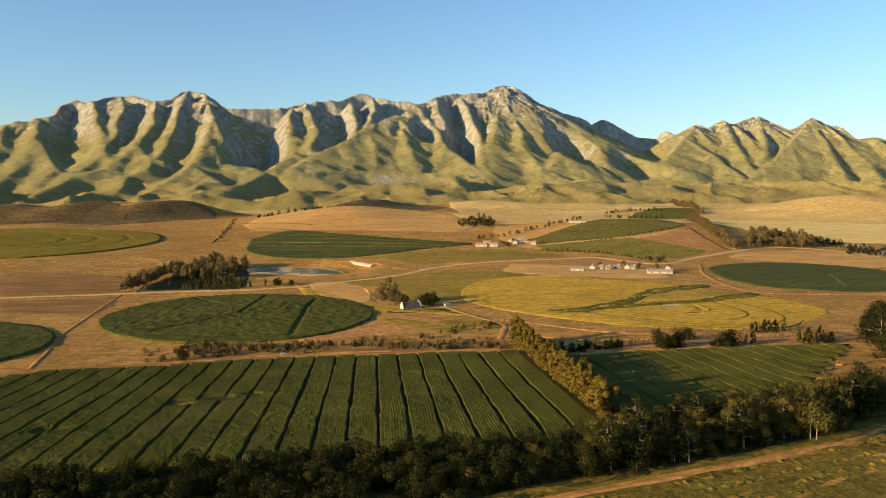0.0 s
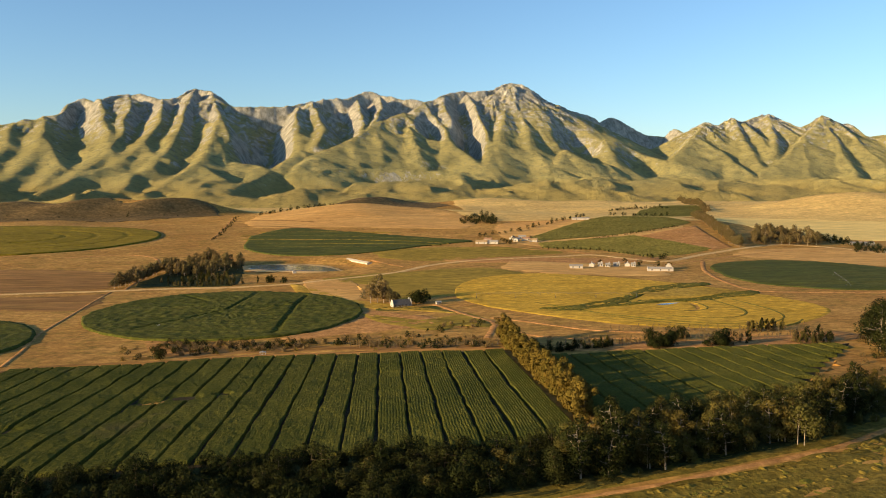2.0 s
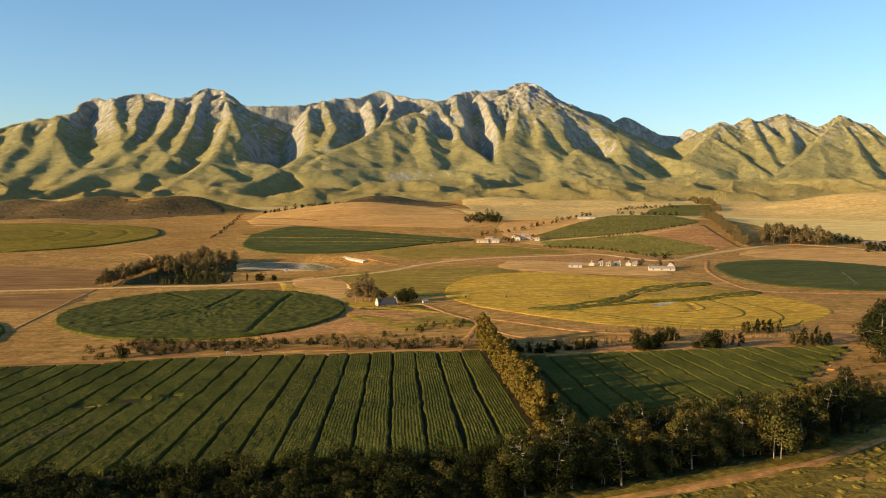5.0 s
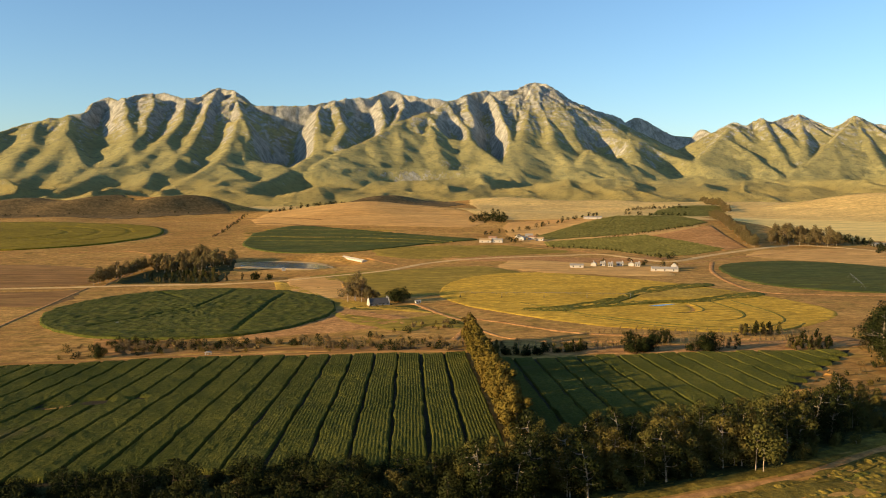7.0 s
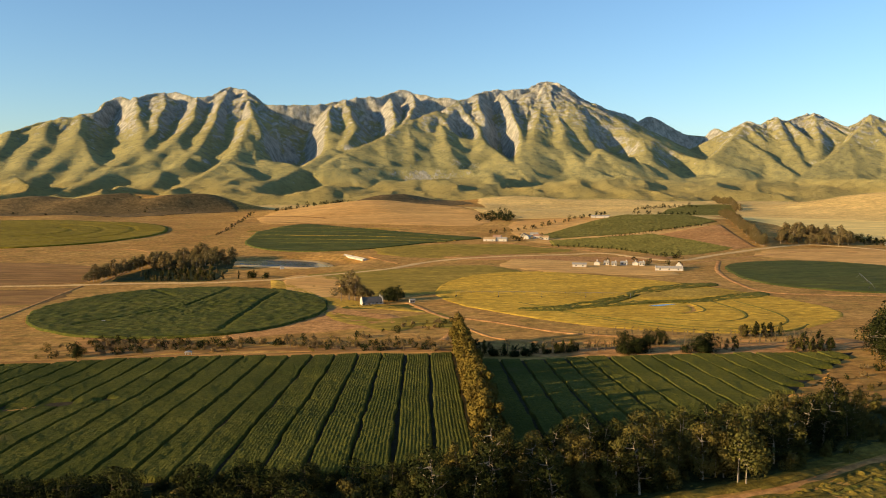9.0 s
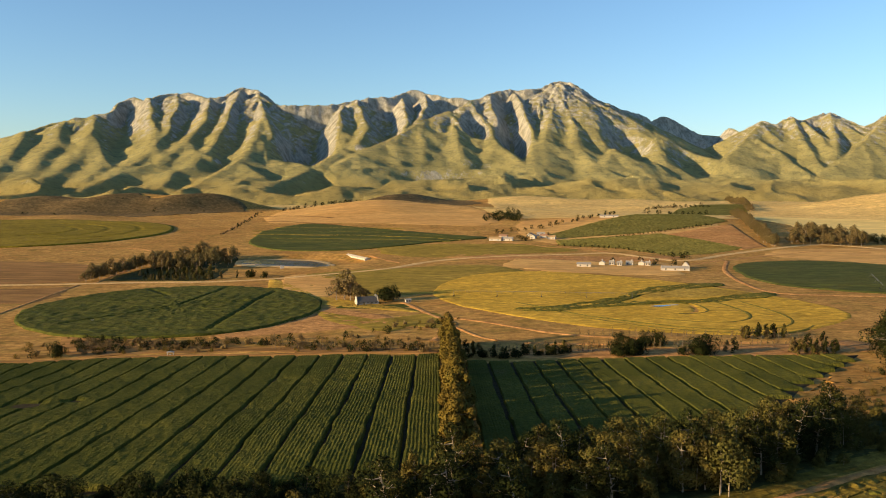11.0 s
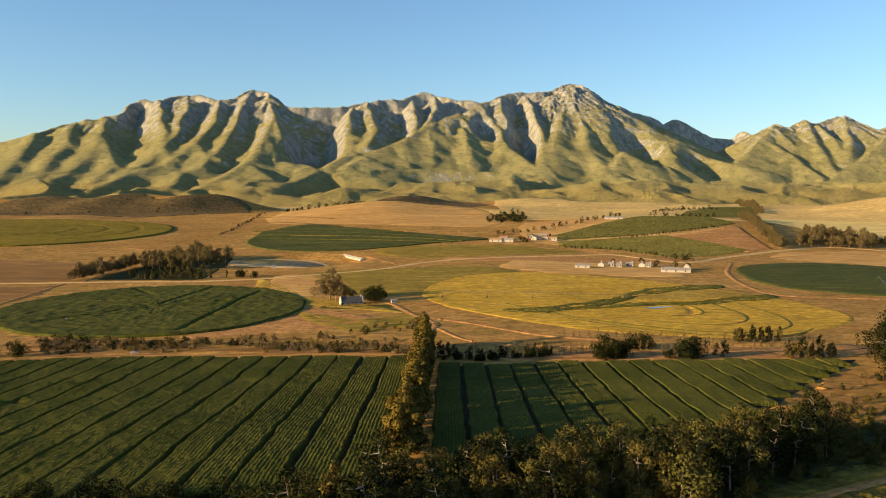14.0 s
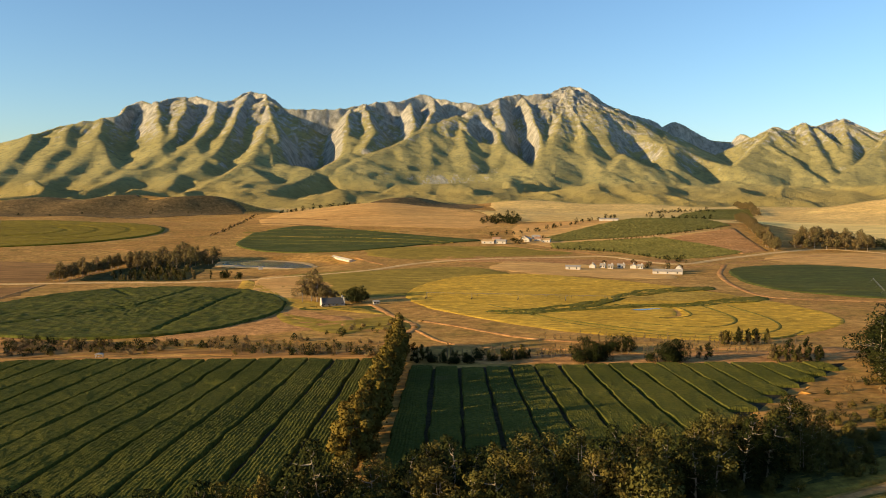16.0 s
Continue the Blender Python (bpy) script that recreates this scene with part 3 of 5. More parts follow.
drape("field_10", closed_curve([(-31, 719), (-17, 614), (-4, 585), (17, 587), (21, 639), (5, 706)]), MAT_STUBBLE, 0.14, "tan stubble field below the dam", 10, ragged=5)
drape("field_11", closed_curve([(-42, 700), (-23, 601), (4, 556), (32, 529), (72, 504), (61, 527), (23, 561), (-12, 602), (-25, 667)]), MAT_ROUGH, 0.14, "strip of rough golden green grass by the house", 6, ragged=5)
drape("field_12", closed_curve([(22, 529), (54, 492), (60, 464), (22, 450), (-27, 440), (3, 479), (17, 505)]), MAT_BARE, 0.14, "bare tan ground beside the crop circle", 10, ragged=5)
drape("field_13", closed_curve([(-15, 727), (62, 750), (140, 763), (165, 665), (109, 594), (59, 575), (32, 596), (27, 658)]), MAT_OLIVE, 0.14, "dull olive fallow field below the road", 12, 0.1, ragged=5)
drape("field_14", closed_curve([(36, 948), (136, 967), (213, 948), (253, 892), (212, 874), (126, 846), (64, 853)]), MAT_OLIVE, 0.14, "dull olive fallow field above the road", 12, 0.1, ragged=5)
drape("field_15", closed_curve([(-140, 1310), (-60, 1290), (40, 1250), (160, 1190), (205, 1260), (190, 1450), (130, 1650), (0, 1720), (-110, 1650), (-170, 1450)]), MAT_STUBBLE, 0.14, "tan stubble on a rounded hill", 16, ragged=7)
drape("field_17", closed_curve([(247, 1290), (379, 1235), (545, 1207), (547, 1363), (457, 1555), (265, 1647), (188, 1562)]), MAT_DRYGRASS, 0.2, "pale golden wheat stubble on a low hill", 18, ragged=3)
drape("field_18", closed_curve([(624, 1002), (811, 946), (1110, 1042), (1212, 1216), (1019, 1448), (731, 1500), (594, 1294), (594, 1176)]), MAT_WHEAT, 0.2, "pale golden wheat stubble on rolling land", 24, ragged=8)
drape("field_27", closed_curve([(-348, 855), (-288, 856), (-226, 823), (-201, 771), (-189, 704), (-235, 698), (-285, 699)]), MAT_PLOUGH, 0.12, "dark reddish ploughed field beside tall gum trees", 10, ragged=6)
drape("field_28", closed_curve([(-265, 650), (-222, 658), (-182, 661), (-175, 607), (-181, 579), (-217, 585), (-245, 600)]), MAT_PLOUGH, 0.12, "reddish ploughed strip below the farm road", 8, ragged=6)
drape("field_29", closed_curve([(109, 858), (167, 860), (251, 834), (328, 822), (326, 798), (249, 788), (173, 801), (126, 817)]), MAT_BARE, 0.12, "pale bare verge along the farm road", 8, ragged=5)
drape("bank", closed_curve([(-95, 828), (-51, 805), (-6, 787), (4, 798), (-7, 842), (-25, 875), (-69, 895), (-99, 894)]), MAT_TRACK, 0.0, "pale sandy bank round the farm dam", 6, level=-1.7, category="bank", ragged=3)
drape("field_20", closed_curve([(173, 815), (248, 778), (304, 766), (291, 688), (259, 670), (183, 710), (155, 749)]), MAT_STUBBLE, 0.14, "dry tan grass round the farm cottages", 10, ragged=7)
drape("field_21", closed_curve([(176, 268), (182, 285), (208, 317), (240, 352), (256, 352), (250, 332), (232, 306), (206, 276), (188, 262)]), MAT_GROUND, 0.14, "dry tan river bank beside the crop", 8, ragged=7)
drape("field_22", closed_curve([(112, 382), (160, 384), (216, 386), (262, 395), (262, 372), (216, 366), (150, 365), (112, 366)]), MAT_BARE, 0.14, "bare reddish strip behind the crop", 6, ragged=7)
drape("field_23", closed_curve([(20, 168), (51, 177), (81, 183), (118, 195), (157, 212), (215, 243), (260, 268), (300, 262), (240, 190), (120, 150), (40, 150)]), MAT_VERGE, 0.14, "rough green scrub beside the track", 14, 0.5, ragged=7)

drape("reed_bed", closed_curve([(155, 511), (188, 531), (213, 565), (234, 592), (266, 612), (291, 615), (287, 601), (257, 591), (232, 575), (209, 544), (187, 517), (155, 498)]), MAT_REEDS, 0.5, "dark green reed bed curving through the pasture", 14, 0.7, 3.5, category="reeds")
drape("reed_bed", closed_curve([(164, 501), (205, 528), (229, 526), (258, 536), (287, 559), (303, 559), (290, 539), (270, 534), (242, 518), (216, 515), (184, 505)]), MAT_REEDS, 0.5, "dark green reeds along a ditch in the pasture", 14, 0.7, 3.5, category="reeds")
drape("reed_bed", closed_curve([(126, 502), (147, 507), (160, 515), (157, 498), (139, 492)]), MAT_REEDS, 0.5, "dark green reed bed along a wet hollow", 14, 0.7, 3.5, category="reeds")
drape("field_24", closed_curve([(225, 570), (254, 585), (282, 576), (287, 559), (245, 544), (215, 543)]), MAT_ROUGH, 0.5, "dry tan hollow in the golden pasture", 6, ragged=7)
drape("water_2", closed_curve([(209, 507), (217, 510), (225, 511), (219, 507), (213, 504)]), MAT_WATER, 0.0, "small shallow pond in the pasture", 4, level=3.95, category="water", ragged=0.3)

track([(-292, 673), (-276, 677), (-235, 684), (-187, 686), (-138, 690), (-91, 689), (-44, 696), (-6, 714), (36, 737), (56, 753), (80, 789), (104, 813), (148, 834), (241, 856), (275, 863), (298, 819), (313, 793), (336, 795), (384, 841), (449, 892), (508, 929), (543, 931), (582, 887), (593, 822)], 8.0,
      "long pale sandy farm road winding across the valley")
track([(161, 971), (187, 972), (225, 923), (260, 900), (275, 863)], 5, "sandy road below the farmyard")
track([(30, 865), (46, 827), (62, 790)], 3.5, "sandy track by a long shed")
track([(-183, 678), (-178, 608), (-172, 543), (-167, 485), (-157, 438), (-149, 394)], 2.6, "sandy track between two crop circles")
track([(-167, 485), (-193, 519), (-229, 560)], 4, "faint sandy track round a crop circle")
track([(66, 540), (72, 522), (79, 498), (85, 480), (91, 468), (92.5, 457), (90, 445), (85, 427), (80, 410)], 4.2, "sandy farm track down from the white house")
track([(94, 477), (112, 458), (134, 430), (155, 414), (177, 406)], 3.2, "sandy track along the golden field")
track([(362, 780), (327, 696), (308, 612), (309, 562), (339, 550), (368, 545), (395, 541)], 4.4, "sandy track along the green pivot field")
track([(20, 172), (51, 179), (81, 185), (99, 191), (118, 197), (138, 204), (157, 214), (179, 225), (215, 245), (260, 270)], 2.4, "sandy track beside the riverside trees")
track([(-183, 1140), (-189, 1254), (-197, 1373), (-211, 1546)], 4, "pale track up a stubble hill")
for line in ([(-192, 1449), (-132, 1421), (-51, 1349)], [(-178, 1335), (-121, 1324), (-37, 1255)]):
    track(line, 9, "dark ploughed line across stubble", MAT_PLOUGH, 0.35, "plough_line")
track([(-161, 366), (-130, 391), (-75, 393), (-31, 397), (7, 391), (78, 385)], 3.5, "dark earth track along the top of the crop", MAT_PLOUGH)
for line in (
    [(133, 533), (163, 478), (200, 439), (233, 427), (258, 442), (269, 474), (267, 526)],
    [(197, 464), (216, 453), (233, 452), (245, 461), (252, 478), (253, 502), (250, 532)],
    [(214, 477), (222, 477), (228, 480), (233, 486), (235, 494), (236, 506), (235, 519)],
    [(159, 471), (180, 446), (201, 427), (221, 418), (239, 417), (255, 424), (267, 437)],
):
    track(line, 2.2, "dark wheel rut curving through golden pasture", MAT_RUT, 0.42, "wheel_rut")
for line in (
    [(-407, 1038), (-350, 1073), (-314, 1128), (-307, 1192), (-328, 1257), (-376, 1313), (-441, 1349)],
    [(-405, 1086), (-368, 1119), (-349, 1163), (-353, 1213), (-377, 1259), (-419, 1295), (-471, 1313)],
    [(-437, 1123), (-415, 1137), (-401, 1158), (-395, 1183), (-399, 1208), (-412, 1232), (-432, 1252)],
    [(-325, 1053), (-291, 1101), (-276, 1157), (-281, 1217), (-305, 1274), (-346, 1325), (-401, 1365)],
):
    track(line, 4.0, "dark wheel rut in the olive pivot field", MAT_RUT, 0.55, "wheel_rut")
# dark sheets that deepen the tree shade where pale veld would show
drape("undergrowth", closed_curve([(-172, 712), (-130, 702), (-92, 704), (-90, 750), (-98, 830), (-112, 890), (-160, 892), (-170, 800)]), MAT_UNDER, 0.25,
      "leaf litter under tall gum trees, darkened to deepen their shade", 14, 0.3, 3, category="undergrowth")
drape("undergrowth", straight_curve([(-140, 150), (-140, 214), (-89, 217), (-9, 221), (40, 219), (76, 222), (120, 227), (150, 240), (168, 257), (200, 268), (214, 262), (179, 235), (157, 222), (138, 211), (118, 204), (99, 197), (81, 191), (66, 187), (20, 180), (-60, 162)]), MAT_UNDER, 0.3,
      "leafy undergrowth below the riverside trees, darkened to deepen their shade", 40, 0.5, 2, category="undergrowth")
drape("field_33", closed_curve([(270, 1440), (430, 1390), (700, 1290), (1000, 1200), (1500, 1300), (2000, 1800), (1900, 2500), (1200, 2560), (600, 2520), (330, 2400), (260, 2000), (250, 1700)], 22), MAT_DRYGRASS, 0.3, "dry golden grass rolling up to the foothills", 60, ragged=3)
drape("field_34", closed_curve([(-1500, 2000), (-900, 1900), (-500, 1930), (-250, 1850), (-60, 1760), (-40, 2060), (120, 2080), (240, 2030), (300, 2420), (-300, 2450), (-1300, 2450)], 18), MAT_DRYGRASS, 0.3, "dry tan grass below the mountain spurs", 44, ragged=9)
track([(309, 750), (359, 786), (427, 834), (495, 867), (544, 860)], 4, "second sandy road below the orchards")
drape("field_30", closed_curve([(213, 1009), (273, 944), (419, 1009), (494, 1148), (469, 1202), (300, 1235), (228, 1207)]), MAT_STUBBLE, 0.07, "pale dry grass round the orchard blocks", 18, ragged=3)
drape("field_31", closed_curve([(422, 837), (479, 887), (559, 898), (621, 851), (580, 754), (511, 723), (469, 779)]), MAT_STUBBLE, 0.1, "dry tan pasture beside the road", 10, ragged=6)
for k, pts in enumerate((((-148, 1182), (-32, 1152), (111, 1056)), ((-138, 1134), (7, 1086), (132, 1003)), ((-117, 1084), (17, 1038), (119, 989)), ((-126, 1233), (-12, 1201), (66, 1155)), ((-86, 1035), (7, 1005), (74, 986)))):
    track(list(pts), 5, "worn pale line across the long crop field", MAT_OLIVE if k % 2 else MAT_RUT, 0.95, "wheel_rut")
track([(-317, 967), (-239, 979), (-196, 897), (-175, 690)], 3.5, "faint track beside the gum row")
track([(93, 447), (108, 410), (151, 395), (224, 394)], 2.5, "faint track behind the field break")
drape("field_35", closed_curve([(-72, 403), (-52, 403), (-32, 402), (-8, 402), (24, 393), (77, 381), (76, 391), (21, 405), (-11, 414), (-44, 433), (-71, 444), (-97, 451)]), MAT_PLOUGH, 0.14, "brown scrubby grass strip above the crop", 8, 0.3, ragged=8)
drape("field_36", closed_curve([(33, 539), (50, 533), (68, 533), (70, 522), (55, 519), (29, 527)]), MAT_GREEN, 0.14, "green lawn beside the white house", 6, 0.1, ragged=1)
drape("field_37", closed_curve([(17, 514), (34, 486), (45, 476), (65, 485), (84, 494), (90, 459), (86, 446), (71, 454), (59, 442), (40, 463), (26, 482)]), MAT_OLIVE, 0.2, "dark weedy ditch beside the house track", 6, 0.3, ragged=2)
drape("field_38", straight_curve([(40, 184), (66, 188), (99, 198), (138, 212), (179, 236), (225, 262), (226, 252), (180, 228), (139, 207), (100, 194), (66, 185), (40, 179)]), MAT_VERGE, 0.22, "dark weedy verge between track and trees", 6, 0.3, ragged=1)


# ---- striped crop on both sides of the hedge ----
def crop_material():
    m, n, l, b = material("row_crop", 1.0, 0.03)
    c = m.node_tree.nodes.new("ShaderNodeNewGeometry").outputs["Position"]
    base = mix(m, ramp(m, noise_node(m, c, 0.035, 5, 0.6), [(0.38, BLACK), (0.66, WHITE)]), (0.082, 0.080, 0.013), (0.152, 0.132, 0.023))
    base = mix(m, ramp(m, noise_node(m, c, 0.9, 4, 0.75), [(0.35, BLACK), (0.7, WHITE)]), base, (0.042, 0.05, 0.009))
    base = mix(m, ramp(m, noise_node(m, c, 0.02, 4, 0.6, (1, 1, 1), 40), [(0.62, BLACK), (0.75, (0.55,) * 3)]), base, (0.15, 0.10, 0.045))
    l.new(base, b.inputs["Base Color"])
    bump(m, noise_node(m, c, 3.0, 3, 0.8), 0.8, 0.3)
    return m


MAT_CROP = crop_material()


def between(x, line):
    """y at x on a line of (x, y) points."""
    return float(np.interp(x, [p[0] for p in line], [p[1] for p in line]))


FAILED = [(-50, 308, 8), (-61, 304, 7), (-97, 271, 7), (-36, 312, 4)]   # patches where the crop has not come up


def crop_strip(x0, width, low, high, lean, seed, label):
    """One strip of plants between two bare gaps: ten drill rows, ragged tops and ends."""
    rng = np.random.default_rng(seed)
    length = high - low
    if length < 8:
        return
    nu, nv = 41, max(6, int(length / 0.75))
    u, v = np.meshgrid(np.linspace(-0.5, 0.5, nu), np.linspace(0, 1, nv))
    y = low + v * length
    sway = 0.25 * fractal(y / 24, y * 0 + x0 / 7, 3, 96)
    x = x0 + sway + u * width * (1 + 0.03 * fractal(y / 13, y * 0 + x0 / 5, 3, 97)) + (y - 375) * lean
    rows = 0.5 + 0.5 * np.cos(2 * np.pi * u * 10)
    rim = np.clip((0.5 - np.abs(u)) * 22, 0, 1) * np.clip(np.minimum(v, 1 - v) * length / 1.0, 0, 1)
    vigour = np.clip(1.1 + 0.6 * fractal(x / 22, y / 30, 4, 80), 0.3, 1.6)
    for px, py, pr in FAILED:
        vigour = vigour * (1 - 1.15 * np.exp(-(((x - px) / pr) ** 2 + ((y - py) / (pr * 0.8)) ** 2) ** 2))
    drill = np.clip(0.5 + (x - 20) / 90, 0.12, 1) * (x < 94) + 0.35 * (x >= 94)
    tall = np.minimum(0.62, 0.15 + vigour) * np.minimum(1, 0.5 + vigour) + 0.45 * vigour
    tall = tall * (1 - 0.1 * drill * (1 - rows)) + 0.10 * fractal(x / 1.6, y / 2.4, 3, 90) + 0.14 * fractal(x / 13, y / 9, 2, 95) + rng.uniform(-0.05, 0.05, u.shape)
    x = x + rng.uniform(-0.05, 0.05, u.shape) + 0.25 * fractal(y / 9, y * 0 + x0, 2, 93) * (np.abs(u) > 0.4)
    y = y + rng.uniform(-0.16, 0.16, u.shape)
    z = lie(x, y) - 0.2 + rim * np.maximum(tall + 0.3, np.where(vigour < 0.12, -0.4, 0.25))
    root = new("crop_strip")
    ox, oy = x0 + (low - 375) * lean, low
    oz = lie1(ox, oy)
    root.matrix_basis = Matrix.Translation((ox, oy, oz))
    for r in range(5):
        c = slice(8 * r, 8 * r + 9)
        me = grid_mesh("bed", np.arange(9), np.arange(nv), z[:, c], MAT_CROP, False)
        me.vertices.foreach_set("co", np.stack([x[:, c] - ox, y[:, c] - oy, z[:, c] - oz], -1).ravel())
        me.update()
        new("bed", me).parent = root
    tagged(root, label, "crop", "crop strips")


TOP_L = [(-192, 356), (-154, 374), (-134, 387), (-75, 387), (-31, 391), (7, 385), (41, 382), (78, 376)]
LOW_L = [(-181, 217), (-89, 219), (-50, 222), (-9, 224), (12, 222), (40, 220), (76, 222)]
for k in range(25):
    x = 77.6 - 9.77 * k
    crop_strip(x, 9.2 + random.uniform(-0.15, 0.15), between(x - 3, LOW_L), between(x, TOP_L) + random.uniform(-1.5, 1.5), 0.035, 100 + k, "long strip of leafy dark green crop beside bare gaps")
TOP_R = [(90, 358), (146, 359), (216, 361), (247, 362)]
LOW_R = [(84, 224), (120, 228), (150, 241), (165, 258), (178, 281), (206, 317), (236, 350), (247, 361)]
for k in range(-2, 16):
    x = 113.2 + 8.66 * k
    crop_strip(x, 8.05, between(x, LOW_R), between(x, TOP_R) + random.uniform(-2, 2), 0.035, 200 + k, "strip of leafy green crop partly shaded by the tree hedge")


def orchard(corners, turn, step, label, seed):
    """Rows of small clipped fruit trees inside a polygon, as one planting."""
    rng = np.random.default_rng(seed)
    a = radians(turn)
    ax, side = np.array([math.cos(a), math.sin(a)]), np.array([-math.sin(a), math.cos(a)])
    pts = np.array(corners, float)
    s0, s1 = (pts @ side).min(), (pts @ side).max()
    verts, faces = [], []
    for s in np.arange(s0 + step / 2, s1, step):
        cuts = []
        for p, q in zip(pts, np.roll(pts, -1, axis=0)):
            sp, sq = p @ side - s, q @ side - s
            if sp * sq < 0:
                cuts.append(((p + (q - p) * sp / (sp - sq)) @ ax))
        cuts.sort()
        for lo, hi in zip(cuts[::2], cuts[1::2]):
            n = max(3, int((hi - lo) / 3.0))
            base = len(verts)
            for k in range(n + 1):
                c = ax * (lo + (hi - lo) * k / n) + side * s
                w, t = step * rng.uniform(0.26, 0.40), rng.uniform(0.8, 1.6) * (0 < k < n)
                for off, z in ((-w, 0.0), (-0.6 * w, 0.8 * t), (0.0, t + 0.1), (0.6 * w, 0.8 * t), (w, 0.0)):
                    p = c + side * off
                    verts.append((p[0], p[1], lie1(p[0], p[1]) + z))
            for k in range(n):
                for j in range(4):
                    i = base + k * 5 + j
                    faces.append((i, i + 1, i + 6, i + 5))
    return tagged(new("orchard", mesh_of("orchard", verts, faces, MAT_ORCHARD)), label, "orchard", kind="stuff")


orchard([(240, 983), (315, 1013), (383, 1033), (414, 974), (430, 901), (377, 854), (328, 831), (296, 907), (236, 940)], 14, 3.4, "rows of green fruit trees beside the farm road", 61)
orchard([(232, 1031), (310, 1134), (406, 1244), (513, 1252), (517, 1162), (474, 1114), (394, 1061), (329, 1032), (253, 1008)], 22, 3.6, "rows of dark green fruit trees on rising ground", 62)
orchard([(568, 1518), (715, 1713), (729, 1589), (639, 1382), (562, 1347), (493, 1357)], 28, 4.2, "small block of fruit trees on the hill above", 63)


def bush_row(points, width, height, mat, label, seed, name="low_hedge"):
    """A continuous row of low bushes along a line, lumpy and uneven."""
    rng = np.random.default_rng(seed)
    line = np.array([tuple(p) for p in open_curve(points, 0.6)])
    d = np.gradient(line, axis=0)
    d /= np.linalg.norm(d, axis=1)[:, None]
    nu, nv = 9, len(line)
    u = np.linspace(-1, 1, nu)[None, :]
    lump = 0.75 + 0.5 * fractal(line[:, :1] / 2.2, line[:, 1:] / 2.2, 3, seed)
    x = line[:, :1] + d[:, 1:] * u * width / 2 * lump + rng.uniform(-0.15, 0.15, (nv, nu))
    y = line[:, 1:] - d[:, :1] * u * width / 2 * lump + rng.uniform(-0.15, 0.15, (nv, nu))
    z = lie(x, y) - 0.2 + (1 - u ** 4) * height * np.clip(lump + 0.35 * fractal(x / 1.3, y / 1.3, 2, seed + 3), 0.1, 1.6)
    me = grid_mesh(name, np.arange(nu), np.arange(nv), z, mat, False)
    me.vertices.foreach_set("co", np.stack([x, y, z], -1).ravel())
    me.update()
    return tagged(new(name, me), label, "hedge", "low hedges")


for k in range(9):
    o = 3.4 + 2.1 * k
    bush_row([(p[0] + o * 0.42, p[1] - o * 0.9) for p in ((20, 172), (51, 179), (81, 185), (99, 191), (118, 197), (138, 204), (157, 214), (179, 225), (215, 245), (260, 270))], 2.5, 0.5 + 0.2 * (k % 3 == 0), (MAT_VERGE, MAT_REEDS, MAT_VERGE)[k * 2 % 3],
             "row of low green and tan bushes beside the track", 400 + k)


# ---- trees ----
def leaf_material(name, dark, light, warm):
    m, n, l, b = material(name, 0.9, 0.06)
    geo, info = n.new("ShaderNodeNewGeometry"), n.new("ShaderNodeObjectInfo")
    base = mix(m, geo.outputs["Random Per Island"], dark, light)
    tint = ramp(m, info.outputs["Random"], [(0.0, BLACK), (1.0, (0.75,) * 3)])
    l.new(mix(m, tint, base, warm), b.inputs["Base Color"])
    return m


def bark_material(name, a, c):
    m, n, l, b = material(name, 0.85, 0.1)
    l.new(mix(m, noise_node(m, coords(m), 1.2, 5, 0.7, (1, 1, 0.2)), a, c), b.inputs["Base Color"])
    bump(m, noise_node(m, coords(m), 4.0, 3), 0.5, 0.1)
    return m


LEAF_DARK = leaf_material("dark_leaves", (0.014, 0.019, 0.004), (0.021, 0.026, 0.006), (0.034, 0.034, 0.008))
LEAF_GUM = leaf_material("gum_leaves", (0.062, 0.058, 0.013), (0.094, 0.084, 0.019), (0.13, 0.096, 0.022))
LEAF_TALL = leaf_material("brown_gum_leaves", (0.10, 0.082, 0.03), (0.165, 0.126, 0.046), (0.19, 0.128, 0.052))
LEAF_GOLD = leaf_material("yellowing_leaves", (0.10, 0.076, 0.013), (0.145, 0.106, 0.019), (0.13, 0.085, 0.016))
LEAF_DRY = leaf_material("dry_twigs", (0.15, 0.10, 0.04), (0.25, 0.17, 0.075), (0.19, 0.125, 0.045))
BARK_PALE = bark_material("pale_bark", (0.20, 0.15, 0.10), (0.44, 0.35, 0.25))
BARK_MID = bark_material("brown_bark", (0.10, 0.07, 0.045), (0.24, 0.17, 0.11))
BARK_DARK = bark_material("dark_bark", (0.07, 0.05, 0.03), (0.16, 0.11, 0.07))


def tube(verts, faces, points, radii, sides=6, joint=None):
    """A tapered tube through the points, grown from the vertex joint if one is given."""
    base = len(verts)
    if joint is not None:
        faces.append((joint, base, base + 1))
    for i, p in enumerate(points):
        d = (points[min(i + 1, len(points) - 1)] - points[max(i - 1, 0)]).normalized()
        a = d.orthogonal().normalized()
        c = d.cross(a)
        for k in range(sides):
            t = 2 * math.pi * k / sides
            verts.append(p + (a * math.cos(t) + c * math.sin(t)) * radii[i])
    for i in range(len(points) - 1):
        for k in range(sides):
            q, r = base + i * sides + k, base + i * sides + (k + 1) % sides
            faces.append((q, r, r + sides, q + sides))
    faces.append(tuple(base + (len(points) - 1) * sides + k for k in range(sides)))


